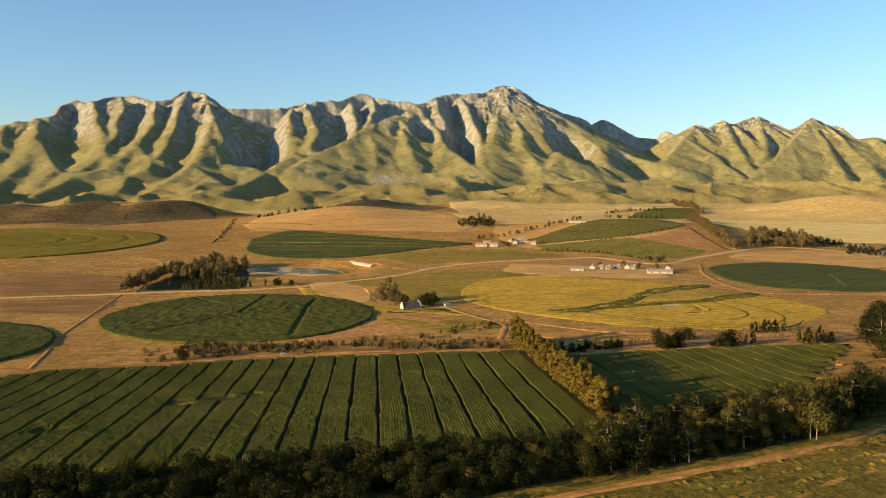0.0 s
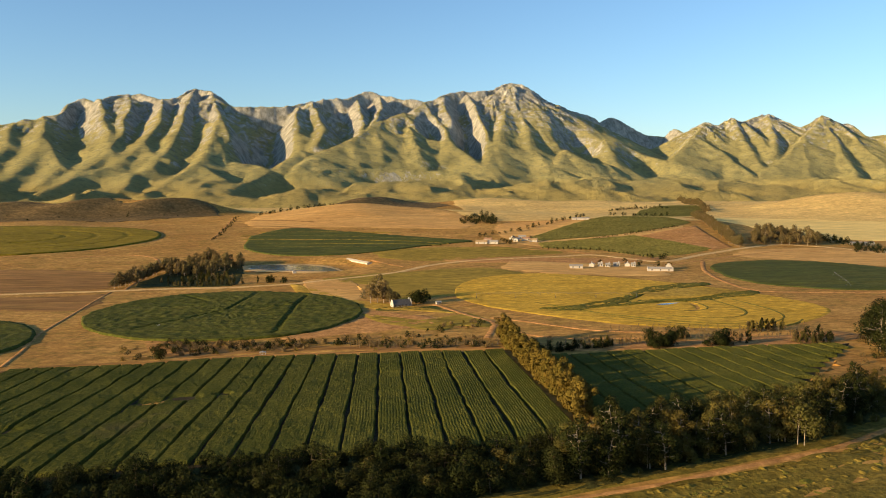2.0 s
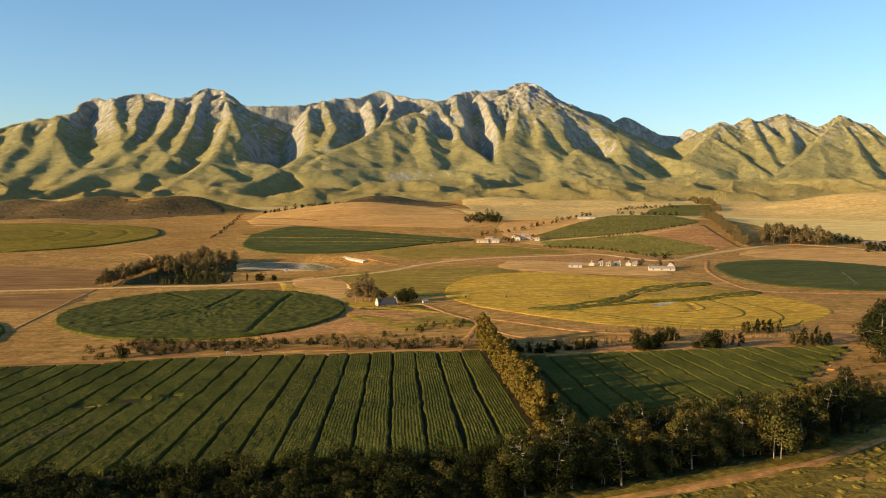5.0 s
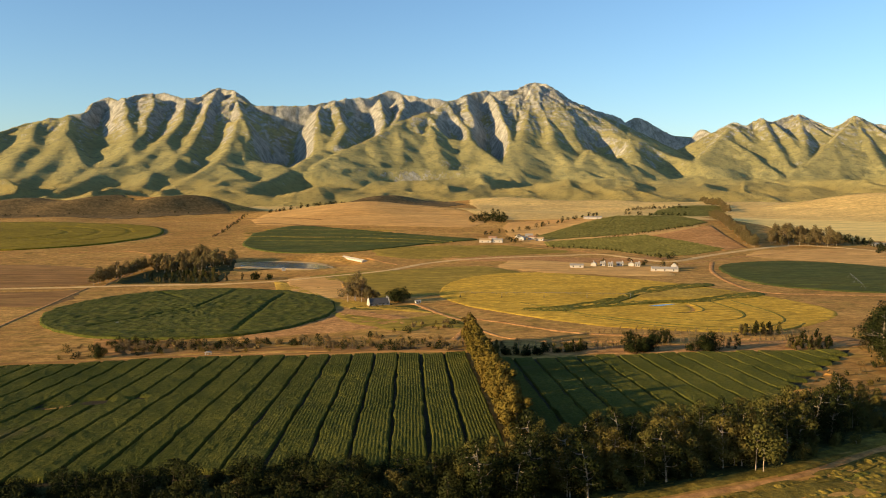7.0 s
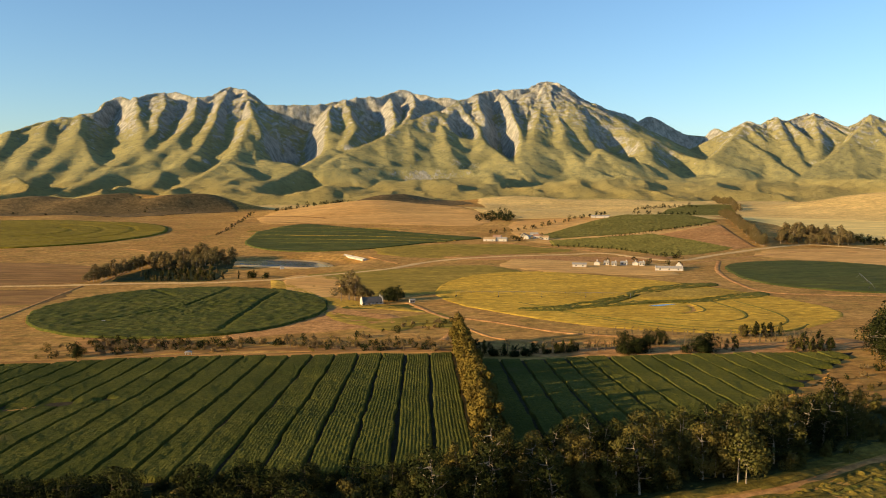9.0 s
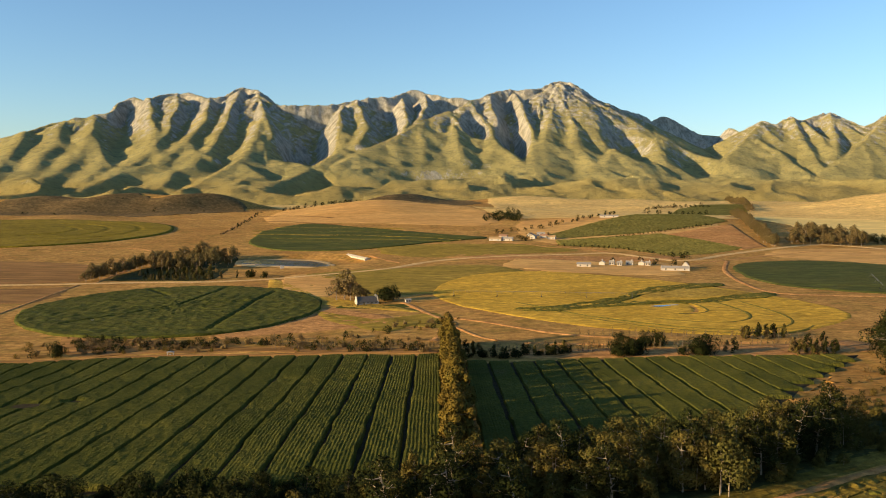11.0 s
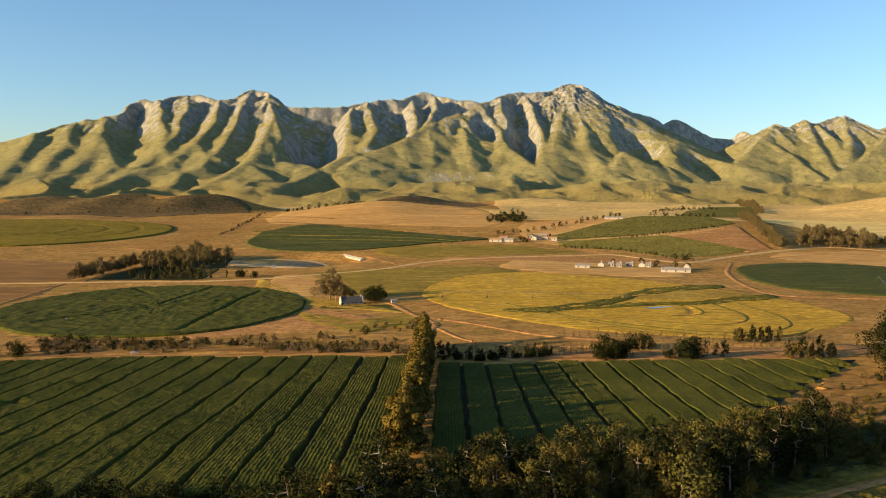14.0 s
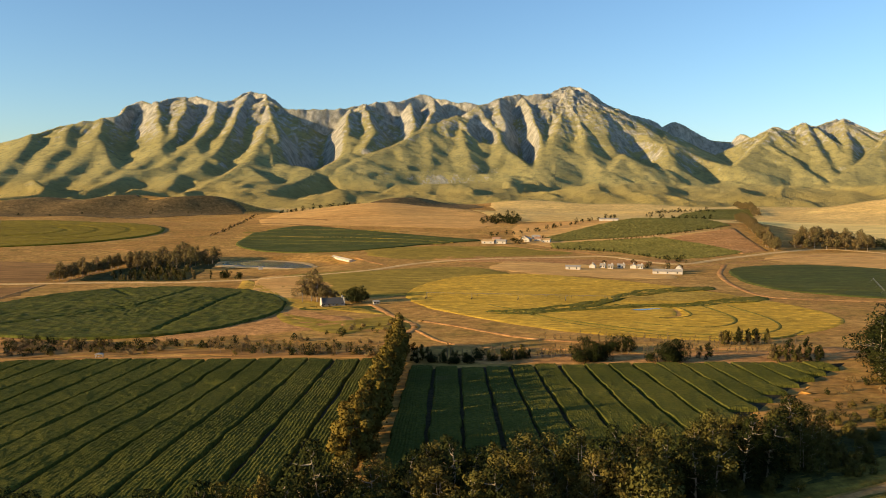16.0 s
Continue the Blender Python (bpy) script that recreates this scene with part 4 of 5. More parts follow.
def leaf_mesh(name, lobes, count, size, mat, rng):
    """Many small leaf sprays on and inside the lobes of a crown."""
    weights = np.array([r[0] * r[1] for _, r in lobes])
    pick = rng.choice(len(lobes), count, p=weights / weights.sum())
    centre = np.array([c for c, _ in lobes])[pick]
    radius = np.array([r for _, r in lobes])[pick]
    way_out = rng.normal(size=(count, 3))
    way_out /= np.linalg.norm(way_out, axis=1)[:, None]
    deep = rng.uniform(0.55, 1.0, count) ** 0.5 * (1 + 0.22 * rng.normal(size=count) * (rng.random(count) < 0.25))
    pos = centre + way_out * deep[:, None] * np.stack([radius[:, 0], radius[:, 0], radius[:, 1]], -1)
    bulge = way_out + 0.15 * rng.normal(size=(count, 3))
    bulge /= np.linalg.norm(bulge, axis=1)[:, None]
    normal = way_out + 0.7 * rng.normal(size=(count, 3))
    normal /= np.linalg.norm(normal, axis=1)[:, None]
    a = np.cross(normal, rng.normal(size=(count, 3)))
    a /= np.linalg.norm(a, axis=1)[:, None]
    b = np.cross(normal, a)
    s = size * rng.uniform(0.55, 1.35, count)[:, None]
    co = np.stack([pos - a * s, pos - b * s * 0.8 + normal * s * 0.2, pos + a * s * 0.7 + b * s * 0.8], 1).reshape(-1, 3)
    me = bpy.data.meshes.new(name)
    me.vertices.add(len(co))
    me.vertices.foreach_set("co", co.ravel())
    me.loops.add(count * 3)
    me.loops.foreach_set("vertex_index", np.arange(count * 3))
    me.polygons.add(count)
    me.polygons.foreach_set("loop_start", np.arange(0, count * 3, 3))
    me.update(calc_edges=True)
    me.normals_split_custom_set_from_vertices(np.repeat(bulge, 3, axis=0))
    me.materials.append(mat)
    return me


def tree(kind, height, spread_, seed, leaves, size, leaf, bark, label, stems=1, bare=0.25, lobes=9, group=""):
    """A tree: tapered bent trunk with limbs that reach the lobes of an uneven leafy crown."""
    rng = np.random.default_rng(seed)
    root = new(kind)
    verts, faces, crown = [], [], []
    for s in range(stems):
        off = Vector((rng.normal(), rng.normal(), 0)) * (spread_ * 0.28 if stems > 1 else 0)
        lean = Vector((rng.normal() * 0.05, rng.normal() * 0.05, 0)) * height
        spine = [off + lean * t * t + Vector((rng.normal(), rng.normal(), 0)) * 0.012 * height * t + Vector((0, 0, height * 0.93 * t - 0.4 * (t == 0))) for t in (0, 0.25, 0.5, 0.75, 1)]
        r0, first = height * (0.022 if stems == 1 else 0.015), len(verts)
        tube(verts, faces, spine, [r0, r0 * 0.8, r0 * 0.6, r0 * 0.35, r0 * 0.1])
        for k in range(max(2, lobes // stems)):
            t = bare + (1 - bare) * (k + rng.random()) / max(2, lobes // stems)
            at = spine[min(3, int(t * 4))].lerp(spine[min(4, int(t * 4) + 1)], t * 4 % 1)
            angle, reach = rng.uniform(0, 6.28), spread_ * (0.62 if t < 0.85 else 0.25) * rng.uniform(0.35, 1.0) * (1.1 - 0.5 * abs(t - 0.55))
            tip = at + Vector((math.cos(angle) * reach, math.sin(angle) * reach, height * rng.uniform(0.02, 0.12)))
            tip.z = min(tip.z, height * 0.97)
            tube(verts, faces, [at, at.lerp(tip, 0.5) + Vector((0, 0, -0.02 * height)), tip], [r0 * 0.45, r0 * 0.3, r0 * 0.1], 4, first + 6 * min(4, int(t * 4 + 0.5)))
            w = spread_ * rng.uniform(0.24, 0.42) * (1.15 - 0.45 * t)
            crown.append((tuple(tip), (w, w * rng.uniform(0.75, 1.25))))
    trunk = new("trunk", mesh_of("trunk", verts, faces, bark, True))
    trunk.parent = root
    crown_ob = new("crown", leaf_mesh("crown", crown, leaves, size, leaf, rng))
    crown_ob.parent = root
    return tagged(root, label, "tree", group)


PLACED = set()


def plant(protos, spots, scale=(0.8, 1.2), seed=5):
    """Set copies of the given trees at the spots; the first to be planted are the originals."""
    rng = random.Random(seed)
    for i, (x, y) in enumerate(spots):
        s = rng.uniform(*scale)
        m = Matrix.LocRotScale((x, y, lie1(x, y) - 0.1), Euler((0, 0, rng.uniform(0, 6.28))), (s, s, s * rng.uniform(0.9, 1.12)))
        p = protos[i % len(protos)]
        if p.name not in PLACED:
            PLACED.add(p.name)
            p.matrix_basis = m
        else:
            copy_thing(p, m)


def along(points, step, jitter, seed):
    rng, out = random.Random(seed), []
    for p in open_curve(points, step):
        out.append((p.x + rng.uniform(-jitter, jitter), p.y + rng.uniform(-jitter, jitter)))
    return out


def within(corners, count, seed, apart=0.0):
    """Random spots inside a polygon, kept apart."""
    rng, out = random.Random(seed), []
    xs, ys = [c[0] for c in corners], [c[1] for c in corners]
    for _ in range(count * 40):
        x, y = rng.uniform(min(xs), max(xs)), rng.uniform(min(ys), max(ys))
        inside = False
        for (x1, y1), (x2, y2) in zip(corners, corners[1:] + corners[:1]):
            if (y1 > y) != (y2 > y) and x < (x2 - x1) * (y - y1) / (y2 - y1) + x1:
                inside = not inside
        if inside and all((x - a) ** 2 + (y - b) ** 2 > apart * apart for a, b in out):
            out.append((x, y))
        if len(out) == count:
            break
    return out


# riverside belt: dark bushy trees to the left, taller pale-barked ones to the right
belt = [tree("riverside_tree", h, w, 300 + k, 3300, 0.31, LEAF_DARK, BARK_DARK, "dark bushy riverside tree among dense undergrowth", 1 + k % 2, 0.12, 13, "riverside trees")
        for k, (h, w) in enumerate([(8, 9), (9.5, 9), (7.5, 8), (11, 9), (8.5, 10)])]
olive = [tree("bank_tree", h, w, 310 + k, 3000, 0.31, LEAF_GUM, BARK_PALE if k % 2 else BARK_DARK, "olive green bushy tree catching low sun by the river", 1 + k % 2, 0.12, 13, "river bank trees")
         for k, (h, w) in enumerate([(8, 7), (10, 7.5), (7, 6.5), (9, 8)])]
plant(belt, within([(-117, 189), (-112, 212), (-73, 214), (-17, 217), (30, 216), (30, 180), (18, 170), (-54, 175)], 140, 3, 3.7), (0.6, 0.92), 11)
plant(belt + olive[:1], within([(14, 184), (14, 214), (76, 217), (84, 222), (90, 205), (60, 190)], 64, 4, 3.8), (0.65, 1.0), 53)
gums = [tree("river_gum", h, w, 320 + k, 3600, 0.31, LEAF_GUM if k < 3 else LEAF_DARK, BARK_PALE, "tall gum tree with pale limbs and olive foliage", 1 + (k == 1), 0.14, 18, "river gums")
        for k, (h, w) in enumerate([(15, 6.5), (17, 7.5), (13, 6), (16, 7)])]
plant(gums, within([(60, 191), (76, 214), (93, 222), (120, 224), (150, 238), (170, 254), (182, 246), (160, 228), (140, 216), (122, 208), (101, 199), (83, 193)], 74, 8, 4.2), (0.68, 1.0), 12)
plant(olive + belt[:2], within([(62, 192), (80, 220), (120, 226), (150, 240), (168, 256), (180, 246), (160, 229), (140, 217), (122, 209), (101, 200), (83, 194)], 60, 51, 3.6), (0.32, 0.62), 52)
plant(olive, within([(166, 240), (172, 258), (184, 266), (200, 276), (222, 290), (246, 312), (262, 312), (226, 272), (192, 240)], 52, 9, 4.6), (0.4, 0.72), 13)
plant(olive, within([(138, 213), (160, 229), (185, 247), (225, 274), (262, 304), (266, 292), (228, 261), (190, 236), (160, 218)], 34, 54, 3.8), (0.42, 0.8), 55)
shrubs_bank = [tree("shrub", h, w, 410 + k, 260, 0.3, (LEAF_GOLD, LEAF_DARK, LEAF_DRY)[k], BARK_DARK, "rounded bush on the dry river bank", 2, 0.05, 8, "bank shrubs") for k, (h, w) in enumerate([(2.6, 3.0), (3.4, 3.2), (2.2, 2.6)])]
plant(shrubs_bank, within([(180, 272), (190, 288), (212, 314), (238, 344), (250, 330), (228, 302), (206, 280)], 16, 59, 3), (0.4, 0.9), 60)
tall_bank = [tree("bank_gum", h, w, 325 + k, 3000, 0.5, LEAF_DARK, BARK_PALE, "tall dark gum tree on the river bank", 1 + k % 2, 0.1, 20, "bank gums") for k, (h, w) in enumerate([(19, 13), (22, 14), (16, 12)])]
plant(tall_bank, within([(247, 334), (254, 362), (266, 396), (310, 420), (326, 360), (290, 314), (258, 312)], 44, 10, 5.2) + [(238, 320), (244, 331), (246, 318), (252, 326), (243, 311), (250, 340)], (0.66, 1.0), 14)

# hedge of yellowing trees between the two crops
hedge = [tree("hedge_tree", h, w, 340 + k, 3800, 0.31, LEAF_GOLD, BARK_DARK, "yellowing leafy hedge tree lit by low sun", 1, 0.08, 13, "hedge trees") for k, (h, w) in enumerate([(11, 5), (12.5, 5.4), (10, 5), (11.5, 5.6)])]
plant(hedge, along([(81.6, 240), (83, 285), (84.6, 325), (86.4, 370), (87.4, 396)], 2.7, 0.8, 4), (0.78, 1.05), 15)
poplars = [tree("poplar", h, w, 360 + k, 1200, 0.34, (LEAF_DARK, LEAF_GUM, LEAF_TALL)[k], BARK_DARK, "narrow upright dark poplar in a field break", 1, 0.05, 15, "field break trees") for k, (h, w) in enumerate([(11, 3.4), (9, 3.0), (10, 3.6)])]
plant(poplars, along([(92, 374), (100, 372), (108, 369), (119, 372), (134, 376)], 2.6, 1.4, 5), (0.5, 0.8), 16)

# field break behind the right crop
plant(belt, within([(150, 366), (152, 372), (164, 374), (162, 367)], 7, 21, 2.6) + within([(176, 366), (178, 371), (188, 371), (187, 366)], 5, 22, 2.6) + within([(158, 388), (160, 394), (178, 396), (176, 388)], 6, 48, 3), (0.58, 0.88), 17)
plant(poplars, within([(218, 402), (220, 412), (238, 414), (238, 404)], 14, 23, 2.6) + within([(222, 364), (224, 376), (242, 378), (242, 366)], 18, 24, 2.6) + within([(196, 370), (196, 374), (201, 374), (201, 370)], 2, 25, 2) + [(132, 376), (133, 378), (128, 372)], (0.7, 1.05), 18)
thin = [tree("bare_poplar", h, w, 380 + k, 320, 0.2, LEAF_DRY, BARK_MID, "thin half-bare tree with a straight brown trunk", 1, 0.35, 6, "half-bare trees") for k, (h, w) in enumerate([(8, 2.4), (6.5, 2.0), (9, 2.6)])]
plant(thin, along([(104, 380), (130, 383), (150, 381), (180, 384), (212, 385), (250, 392)], 1.8, 1.8, 26) + along([(146, 414), (179, 412), (212, 405), (250, 402)], 2.2, 1.6, 49) + along([(138, 376), (150, 378)], 1.2, 1.6, 50), (0.5, 0.85), 19)
plant(belt, along([(94, 371), (108, 368), (120, 371), (134, 375)], 2.6, 1.6, 65), (0.28, 0.5), 66)
trunks = [tree("old_gum", 9, 8, 331, 3000, 0.34, LEAF_GUM, BARK_PALE, "old gum tree with several bare pale stems", 4, 0.42, 32)]
plant(trunks, [(129, 208)], (1.0, 1.0), 67)
plant(thin, along([(10, 402), (36, 396), (58, 392), (84, 390)], 2.0, 2.2, 27), (0.7, 1.1), 20)

# scrub along the top of the left crop
shrubs = [tree("shrub", h, w, 400 + k, 260, 0.3, (LEAF_GOLD, LEAF_DARK, LEAF_DRY)[k], BARK_DARK, "low scrubby bush beside the crop", 2, 0.05, 8, "shrubs") for k, (h, w) in enumerate([(2.6, 3.0), (3.4, 3.2), (2.2, 2.6)])]
plant(shrubs, along([(-94, 402), (-74, 414), (-55, 418), (-35, 421), (-7, 418), (22, 410)], 3.0, 2.6, 28) + within([(-109, 411), (-57, 420), (75, 396), (79, 423), (3, 433), (-109, 435)], 54, 29, 3), (0.5, 1.15), 21)
plant(shrubs, within([(-72, 403), (-52, 403), (-32, 402), (-8, 402), (-13, 420), (-44, 433), (-70, 442), (-97, 451)], 110, 56, 1.6) + within([(19, 394), (55, 386), (77, 381), (75, 407), (37, 417), (13, 418)], 60, 57, 1.8), (0.55, 1.1), 58)
plant(shrubs, within([(58, 431), (93, 447), (96, 474), (76, 464), (49, 449)], 20, 30, 2) + within([(187, 278), (218, 316), (231, 313), (203, 272)], 6, 31, 3), (0.48, 1.04), 22)
plant(belt, [(-81, 403)], (0.8, 0.85), 23)
plant(shrubs, [(36, 533), (39, 534.5), (43, 535), (47, 536), (52, 537), (55, 539), (33, 535)], (0.35, 0.55), 69)

# gums by the house and the tall wood by the dam
tall = [tree("tall_gum", h, w, 430 + k, 2300, 0.72, LEAF_TALL, BARK_PALE, "tall gum tree with a bare pale trunk", 1, 0.3, 16, "tall gums") for k, (h, w) in enumerate([(25, 14), (30, 16), (22, 13), (27, 14)])]
plant(tall, [(24, 560), (29, 564), (35, 567), (33, 558), (40, 562), (28, 569), (43, 566), (37, 556)], (0.44, 0.58), 24)
house_oak = [tree("round_tree", 9.5, 12, 420, 2600, 0.42, LEAF_DARK, BARK_DARK, "dense round dark tree beside the white house", 1, 0.12, 16)]
plant(house_oak, [(60, 547), (56, 551)], (0.81, 0.90), 25)
plant(tall, along([(-184, 700), (-180, 750), (-177, 800), (-172, 870)], 3.6, 2.0, 32), (0.56, 0.82), 26)
plant(tall, within([(-168, 790), (-160, 890), (-108, 890), (-100, 800), (-130, 770)], 44, 33, 5.5), (0.62, 1.0), 68)
plant(poplars, along([(-145, 712), (-113, 706), (-90, 706)], 2.2, 1.8, 34) + within([(-160, 735), (-140, 790), (-100, 780), (-92, 722)], 34, 35, 4) + [(-83, 712), (-70, 712), (-84, 718)], (0.7, 1.15), 27)
plant(belt, [(-61, 714), (-60, 717), (-48, 710)], (0.75, 1.0), 28)

# woods and rows farther off
plant(tall, along([(570, 1268), (538, 1150), (504, 1033), (465, 915)], 4.5, 5, 36) + along([(940, 2213), (798, 1798), (673, 1452)], 9, 5, 64) + within([(496, 937), (571, 921), (605, 970), (607, 1027), (576, 1078)], 90, 37, 5.5), (0.66, 0.9), 29)
far_tree = [tree("far_tree", h, w, 450 + k, 420, 0.7, LEAF_DARK, BARK_DARK, "dark leafy tree in a distant windbreak", 1, 0.1, 9, "distant trees") for k, (h, w) in enumerate([(12, 9), (10, 8), (14, 10)])]
plant(far_tree, within([(174, 1267), (204, 1373), (244, 1432), (248, 1288), (234, 1226)], 46, 38, 5), (0.6, 0.9), 30)
plant(far_tree, along([(504, 1506), (581, 1565), (636, 1554)], 8, 3, 39) + along([(453, 1348), (503, 1355), (564, 1377)], 9, 3, 40) + along([(183, 1074), (250, 1126), (332, 1213), (392, 1291)], 12, 4, 41), (0.45, 0.75), 31)
plant(far_tree, along([(-165, 1560), (-130, 1590), (-88, 1610), (-40, 1640), (10, 1680), (50, 1720)], 6, 5, 42), (0.5, 0.85), 32)
plant(far_tree, within([(593, 951), (601, 917), (604, 877), (630, 893), (635, 980), (626, 1018)], 40, 43, 7) + within([(572, 856), (587, 841), (598, 821), (636, 873), (599, 891)], 26, 44, 6), (0.45, 0.8), 33)
plant(far_tree, [(201, 995), (205, 988), (211, 994), (201, 1015), (229, 1018), (236, 1003), (324, 820), (330, 808), (333, 802), (282, 782), (288, 759), (297, 736), (304, 725), (254, 776)], (0.5, 0.8), 34)
plant(far_tree, along([(-930, 1610), (-700, 1590), (-520, 1640), (-330, 1690)], 40, 14, 45) + within([(-900, 1600), (-600, 1600), (-380, 1700), (-420, 1800), (-800, 1800)], 12, 46, 14), (0.3, 0.65), 35)
plant(far_tree, along([(235, 934), (294, 901), (326, 826)], 6, 1.5, 47) + along([(313, 1007), (392, 1054), (471, 1107)], 6, 1.5, 48), (0.22, 0.36), 36)
plant(far_tree, along([(-178, 1140), (-184, 1254), (-192, 1373), (-206, 1546)], 9, 4, 49), (0.22, 0.4), 37)


# ---- buildings ----
def paint(name, colour, roughness=0.7):
    m, n, l, b = material(name, roughness, 0.3)
    dirt = ramp(m, noise_node(m, coords(m), 0.9, 6, 0.7), [(0.3, (0.72,) * 3), (0.7, (1.05,) * 3)])
    l.new(mix(m, 1.0, colour, dirt, "MULTIPLY"), b.inputs["Base Color"])
    return m


WALL_WHITE, ROOF_THATCH = paint("white_limewash", (0.52, 0.46, 0.37)), paint("grey_thatch", (0.10, 0.09, 0.08), 0.95)
ROOF_PALE, ROOF_RUST = paint("pale_sheet_roof", (0.34, 0.30, 0.24), 0.5), paint("rusty_sheet_roof", (0.36, 0.2, 0.11), 0.6)
ROOF_CREAM, ROOF_TAN = paint("cream_sheet_roof", (0.62, 0.52, 0.36), 0.6), paint("tan_sheet_roof", (0.42, 0.27, 0.12), 0.7)
GLASS_DARK, DOOR_WOOD = paint("dark_window", (0.03, 0.035, 0.04), 0.15), paint("door_wood", (0.16, 0.09, 0.05))


def part(name, bm, mat, parent, label=""):
    me = bpy.data.meshes.new(name)
    bm.to_mesh(me)
    bm.free()
    me.materials.append(mat)
    ob = new(name, me)
    ob.parent = parent
    return tagged(ob, label)


def block(x0, x1, y0, y1, z0, z1):
    bm = bmesh.new()
    bmesh.ops.create_cube(bm, size=1, matrix=Matrix.Translation(((x0 + x1) / 2, (y0 + y1) / 2, (z0 + z1) / 2)) @ Matrix.Diagonal((x1 - x0, y1 - y0, z1 - z0, 1)))
    return bm


def prism(profile, y0, y1):
    """A profile in x and z drawn out along y."""
    bm = bmesh.new()
    a, b = [bm.verts.new((x, y0, z)) for x, z in profile], [bm.verts.new((x, y1, z)) for x, z in profile]
    n = len(profile)
    bm.faces.new(a[::-1]), bm.faces.new(b)
    for k in range(n):
        bm.faces.new((a[k], a[(k + 1) % n], b[(k + 1) % n], b[k]))
    bmesh.ops.recalc_face_normals(bm, faces=bm.faces)
    return bm


def farmhouse(name, x, y, turn, long, wide, eave, top, roof, label, chimneys=0, parapet=0.0, windows=3, group="", category="building"):
    """A gabled building, its ridge along its own y; parapet: how far the end gables stand above the roof."""
    root = new(name)
    root.matrix_basis = Matrix.Translation((x, y, lie1(x, y) - 0.15)) @ pose(0, 0, 0, 0, 0, turn)
    w, h = wide / 2, long / 2
    part("wall", prism([(-w, 0), (w, 0), (w, eave), (0, top - 0.15), (-w, eave)], -h, h), WALL_WHITE, root)
    over, t = 0.35, 0.18
    inset = 0.35 if parapet else -0.3
    slope = (top - eave) / w
    for s in (-1, 1):
        prof = [(0, top), (s * (w + over), eave - over * slope), (s * (w + over), eave - over * slope + t), (0, top + t)]
        part("roof", prism(prof, -h + inset, h - inset), roof, root)
    if parapet:
        for e in (-1, 1):
            p = parapet
            prof = [(-w - 0.1, 0), (w + 0.1, 0), (w + 0.1, eave + 0.2), (w * 0.62, eave + 0.55 * (top - eave) + p), (w * 0.3, top + p * 0.6), (0, top + p * 1.2), (-w * 0.3, top + p * 0.6),
                    (-w * 0.62, eave + 0.55 * (top - eave) + p), (-w - 0.1, eave + 0.2)]
            part("gable", prism(prof, e * h - 0.2, e * h + 0.2), WALL_WHITE, root)
            part("window", block(-0.45, 0.45, e * (h + 0.21) - 0.03, e * (h + 0.21) + 0.03, eave * 0.35, eave * 0.8), GLASS_DARK, root)
    for k in range(chimneys):
        yy = (-1 if k else 1) * (h - 0.9)
        part("chimney", block(-0.4, 0.4, yy - 0.4, yy + 0.4, top - 0.8, top + 1.1), WALL_WHITE, root)
    for s in (-1, 1):
        for k in range(windows):
            yy = -h + long * (k + 0.5) / windows
            if s == -1 and k == windows // 2:
                door = part("door", block(s * w - 0.05, s * w + 0.05, yy - 0.55, yy + 0.55, 0.1, min(2.1, eave - 0.1)), DOOR_WOOD, root)
                part("door_handle", block(s * (w + 0.1) - 0.04, s * (w + 0.1) + 0.04, yy + 0.32, yy + 0.46, 0.95, 1.05), GLASS_DARK, door)
            else:
                window = part("window", block(s * w - 0.05, s * w + 0.05, yy - 0.5, yy + 0.5, 0.8, min(2.05, eave - 0.2)), GLASS_DARK, root)
                part("window_sill", block(s * (w + 0.08) - 0.1, s * (w + 0.08) + 0.1, yy - 0.6, yy + 0.6, 0.7, 0.8), WALL_WHITE, window)
    return tagged(root, label, category, group)


farmhouse("farmhouse", 44, 541, -72, 13.0, 5.6, 1.5, 4.4, ROOF_THATCH, "white limewashed farmhouse with thatched roof and curved gables", 1, 0.35, 5)
farmhouse("outbuilding", 69, 541, -75, 3.2, 2.3, 1.7, 2.3, ROOF_PALE, "small white outbuilding under a dark tree", 0, 0, 2)
farmhouse("cottage", 221, 743, -104, 12.0, 6.0, 2.4, 3.6, ROOF_PALE, "low white farm building with a pale sheet roof", 0, 0, 2, "farm cottages")
for x, y, turn, long in ((240, 756, -20, 6), (249, 757, -112, 5), (254, 750, -106, 5), (264, 754, -108, 7), (274, 752, -20, 6), (279, 749, -110, 5)):
    farmhouse("cottage", x, y, turn, long * 0.85, 5, 2.3, 3.8, ROOF_PALE, "small white farm cottage with a sheet roof", 1, 0, 2, "farm cottages")
farmhouse("long_barn", 289, 707, -106, 22.2, 5.9, 2.2, 3.8, ROOF_PALE, "long white barn with a pale sheet roof", 0, 0.3, 3)
farmhouse("barn", 302, 719, -20, 7.3, 5.1, 2.9, 5.1, ROOF_PALE, "tall white barn end beside the long barn", 0, 0.3, 2)
farmhouse("long_shed", 15, 875, -156, 69, 6.0, 1.6, 2.6, ROOF_CREAM, "long low cream shed roof on stubble by the dam", 0, 0, 5)
farmhouse("pump_house", -43, 771, 10, 3.9, 3.4, 2.3, 2.9, ROOF_PALE, "small white pump house below the dam", 0, 0, 1)
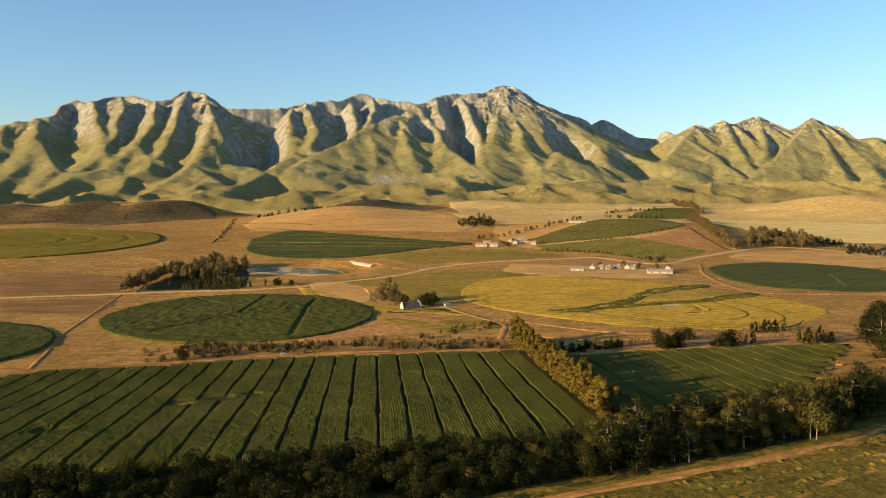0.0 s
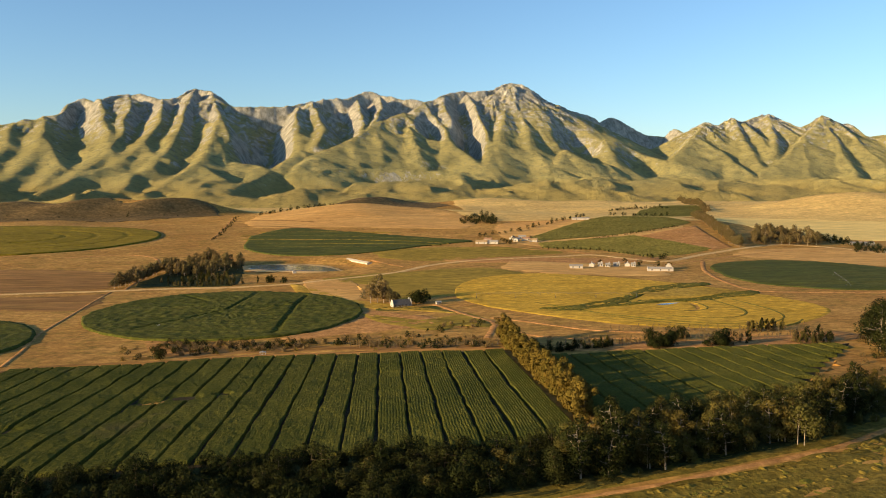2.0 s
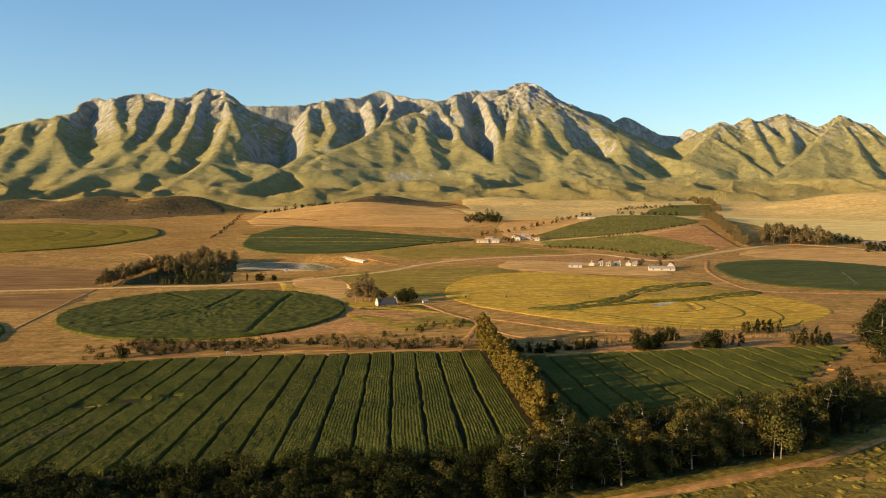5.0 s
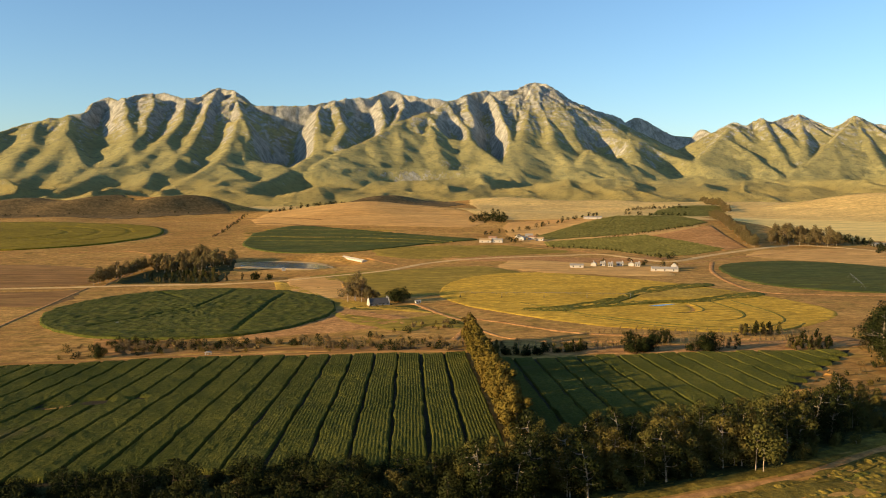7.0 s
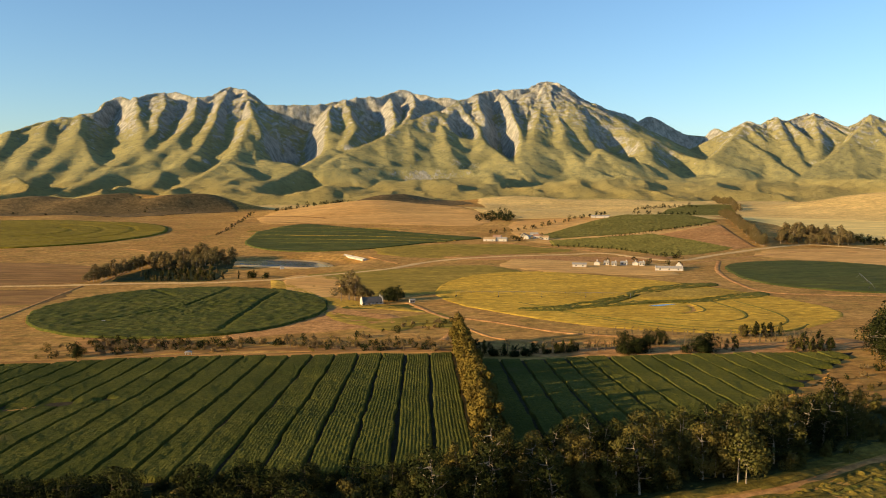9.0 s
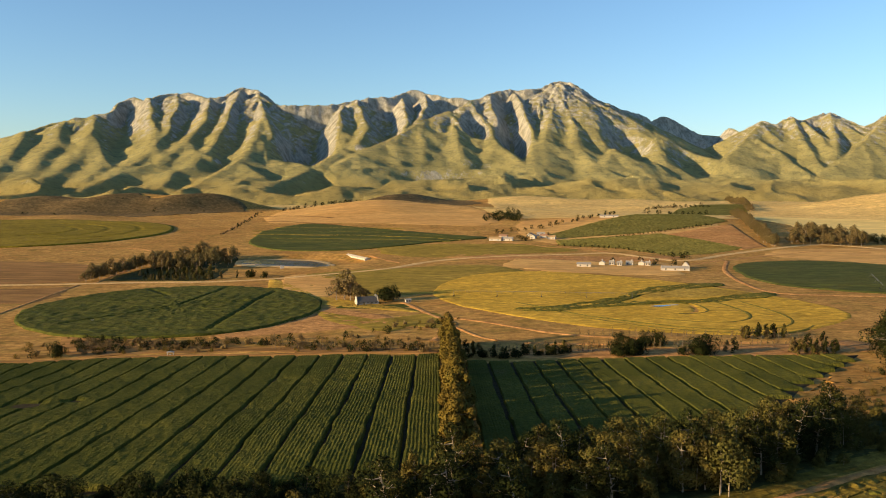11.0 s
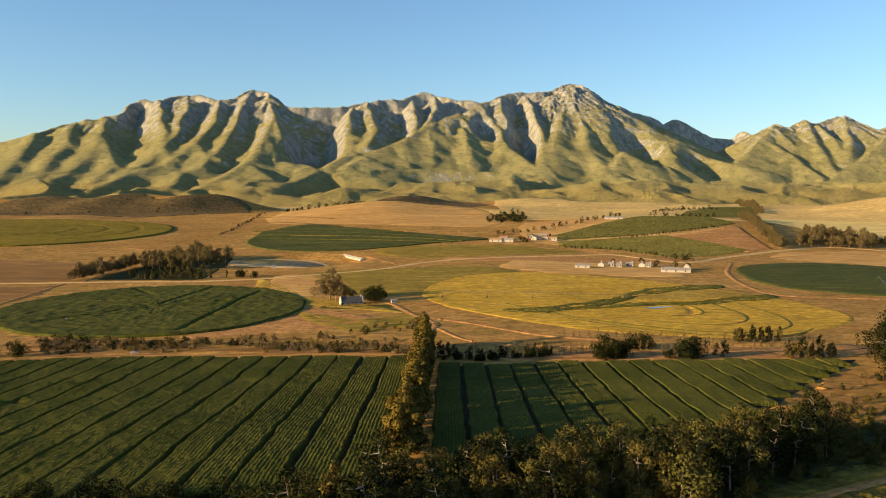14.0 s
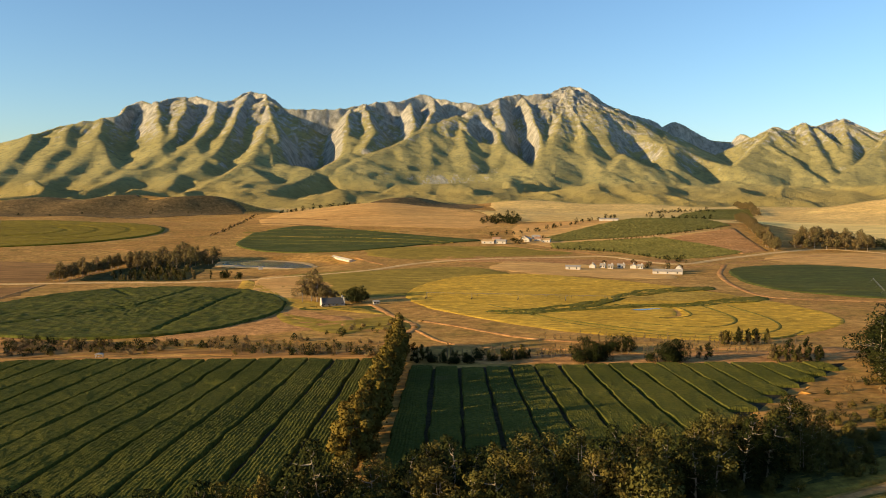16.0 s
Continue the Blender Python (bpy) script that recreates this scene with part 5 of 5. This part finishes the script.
for x, y, turn, long, wide, roof in ((171, 994, -104, 18, 8, ROOF_TAN), (185, 992, -108, 16, 8, ROOF_PALE), (183, 1018, -110, 12, 8, ROOF_RUST), (219, 1013, -24, 12, 8, ROOF_PALE), (233, 1017, -106, 14, 8, ROOF_RUST), (239, 1003, -112, 12, 8, ROOF_TAN), (232, 1038, -104, 12, 8, ROOF_PALE), (218, 1033, -30, 9, 8, ROOF_RUST)):
    farmhouse("farm_shed", x, y, turn, long * 0.8, wide * 0.75, 3.0, 4.8, roof, "farmyard shed with a sheet roof among trees", 0, 0, 2, "farmyard sheds")
farmhouse("packing_shed", 630, 924, -105, 27.9, 7.0, 2.8, 4.2, ROOF_PALE, "large white packing shed at the valley edge", 0, 0, 3)
farmhouse("packing_shed", 610, 842, -108, 12.5, 6.9, 2.8, 4.5, ROOF_PALE, "white shed among trees at the valley edge", 0, 0, 2)
farmhouse("packing_shed", 360, 1211, -102, 26.5, 8.0, 2.7, 4.0, ROOF_PALE, "far white shed on wheat land", 0, 0, 2)


def shelter(x, y):
    """Small white open shelter at the edge of the crop."""
    root = new("field_shelter")
    root.matrix_basis = Matrix.Translation((x, y, lie1(x, y))) @ pose(0, 0, 0, 0, 0, 8) @ Matrix.Scale(0.65, 4)
    for a in (-1, 1):
        for b in (-1, 1):
            part("post", block(a * 1.9 - 0.16, a * 1.9 + 0.16, b * 1.2 - 0.16, b * 1.2 + 0.16, -0.2, 2.3), WALL_WHITE, root)
    part("roof", prism([(-2.4, 2.3), (2.4, 2.3), (2.4, 2.5), (0, 3.0), (-2.4, 2.5)], -1.6, 1.6), ROOF_PALE, root)
    part("tank", block(-0.9, 0.5, -0.6, 0.6, 0.0, 1.2), WALL_WHITE, root)
    return tagged(root, "small white open shelter beside the crop", "shelter")


shelter(-31, 397)


# ---- irrigation machines and small things in the fields ----
GALVANISED, RUBBER = paint("galvanised_pipe", (0.15, 0.14, 0.12), 0.6), paint("black_rubber", (0.02, 0.02, 0.02), 0.9)


def rod(a, b, r, sides=6):
    bm, d = bmesh.new(), Vector(b) - Vector(a)
    bmesh.ops.create_cone(bm, cap_ends=True, segments=sides, radius1=r, radius2=r, depth=d.length,
                          matrix=Matrix.Translation((Vector(a) + Vector(b)) / 2) @ d.to_track_quat("Z", "Y").to_matrix().to_4x4())
    return bm


def irrigator(x0, y0, x1, y1, spans, label):
    """A centre-pivot arm: a high water pipe in trussed spans between wheeled towers."""
    root = new("pivot_irrigator")
    root.matrix_basis = Matrix.Translation((x0, y0, lie1(x0, y0)))
    base = lie1(x0, y0)
    ends = [Vector((x0 + (x1 - x0) * k / spans, y0 + (y1 - y0) * k / spans, 0)) for k in range(spans + 1)]
    at = [Vector((p.x - x0, p.y - y0, lie1(p.x, p.y) - base)) for p in ends]
    way_ = (at[-1] - at[0]).normalized()
    side = Vector((way_.y, -way_.x, 0))
    for a, b in zip(at, at[1:]):
        up_a, up_b = a + Vector((0, 0, 3.7)), b + Vector((0, 0, 3.7))
        part("pipe", rod(up_a, up_b, 0.09), GALVANISED, root)
        for k in range(4):
            p, q = up_a.lerp(up_b, (k + 0.5) / 4), up_a.lerp(up_b, k / 4)
            part("truss_rod", rod(q, p - Vector((0, 0, 0.9)), 0.05, 4), GALVANISED, root)
            part("drop_hose", rod(p, p - Vector((0, 0, 2.2)), 0.04, 4), RUBBER, root)
    for p in at:
        for s in (-1, 1):
            part("leg", rod(p + Vector((0, 0, 3.7)), p + side * s * 1.7 + Vector((0, 0, 0.5)), 0.06, 5), GALVANISED, root)
            wheel = part("wheel", rod(p + side * s * 1.7 - way_ * 0.16 + Vector((0, 0, 0.55)), p + side * s * 1.7 + way_ * 0.16 + Vector((0, 0, 0.55)), 0.6, 14), RUBBER, root)
            part("hub", rod(p + side * s * 1.7 - way_ * 0.2 + Vector((0, 0, 0.55)), p + side * s * 1.7 + way_ * 0.2 + Vector((0, 0, 0.55)), 0.2, 8), GALVANISED, wheel)
    return tagged(root, label, "irrigator", "pivot irrigators")


irrigator(98, 562, 206, 539, 4, "long galvanised centre-pivot irrigator standing in golden pasture")
irrigator(417, 643, 385, 575, 2, "pale galvanised irrigator arm standing in the deep green pivot field")


def trough(x, y, turn):
    """A low white water trough with raised rims."""
    root = new("water_trough")
    root.matrix_basis = Matrix.Translation((x, y, lie1(x, y) + 0.9)) @ pose(0, 0, 0, 0, 0, turn)
    part("basin", block(-1.5, 1.5, -0.6, 0.6, -0.6, 0.35), WALL_WHITE, root)
    for s in (-1, 1):
        part("rim", block(-1.6, 1.6, s * 0.62 - 0.1, s * 0.62 + 0.1, 0.34, 0.52), WALL_WHITE, root)
    return tagged(root, "small white water trough in the green crop circle", "trough")


trough(-104, 499, 30)
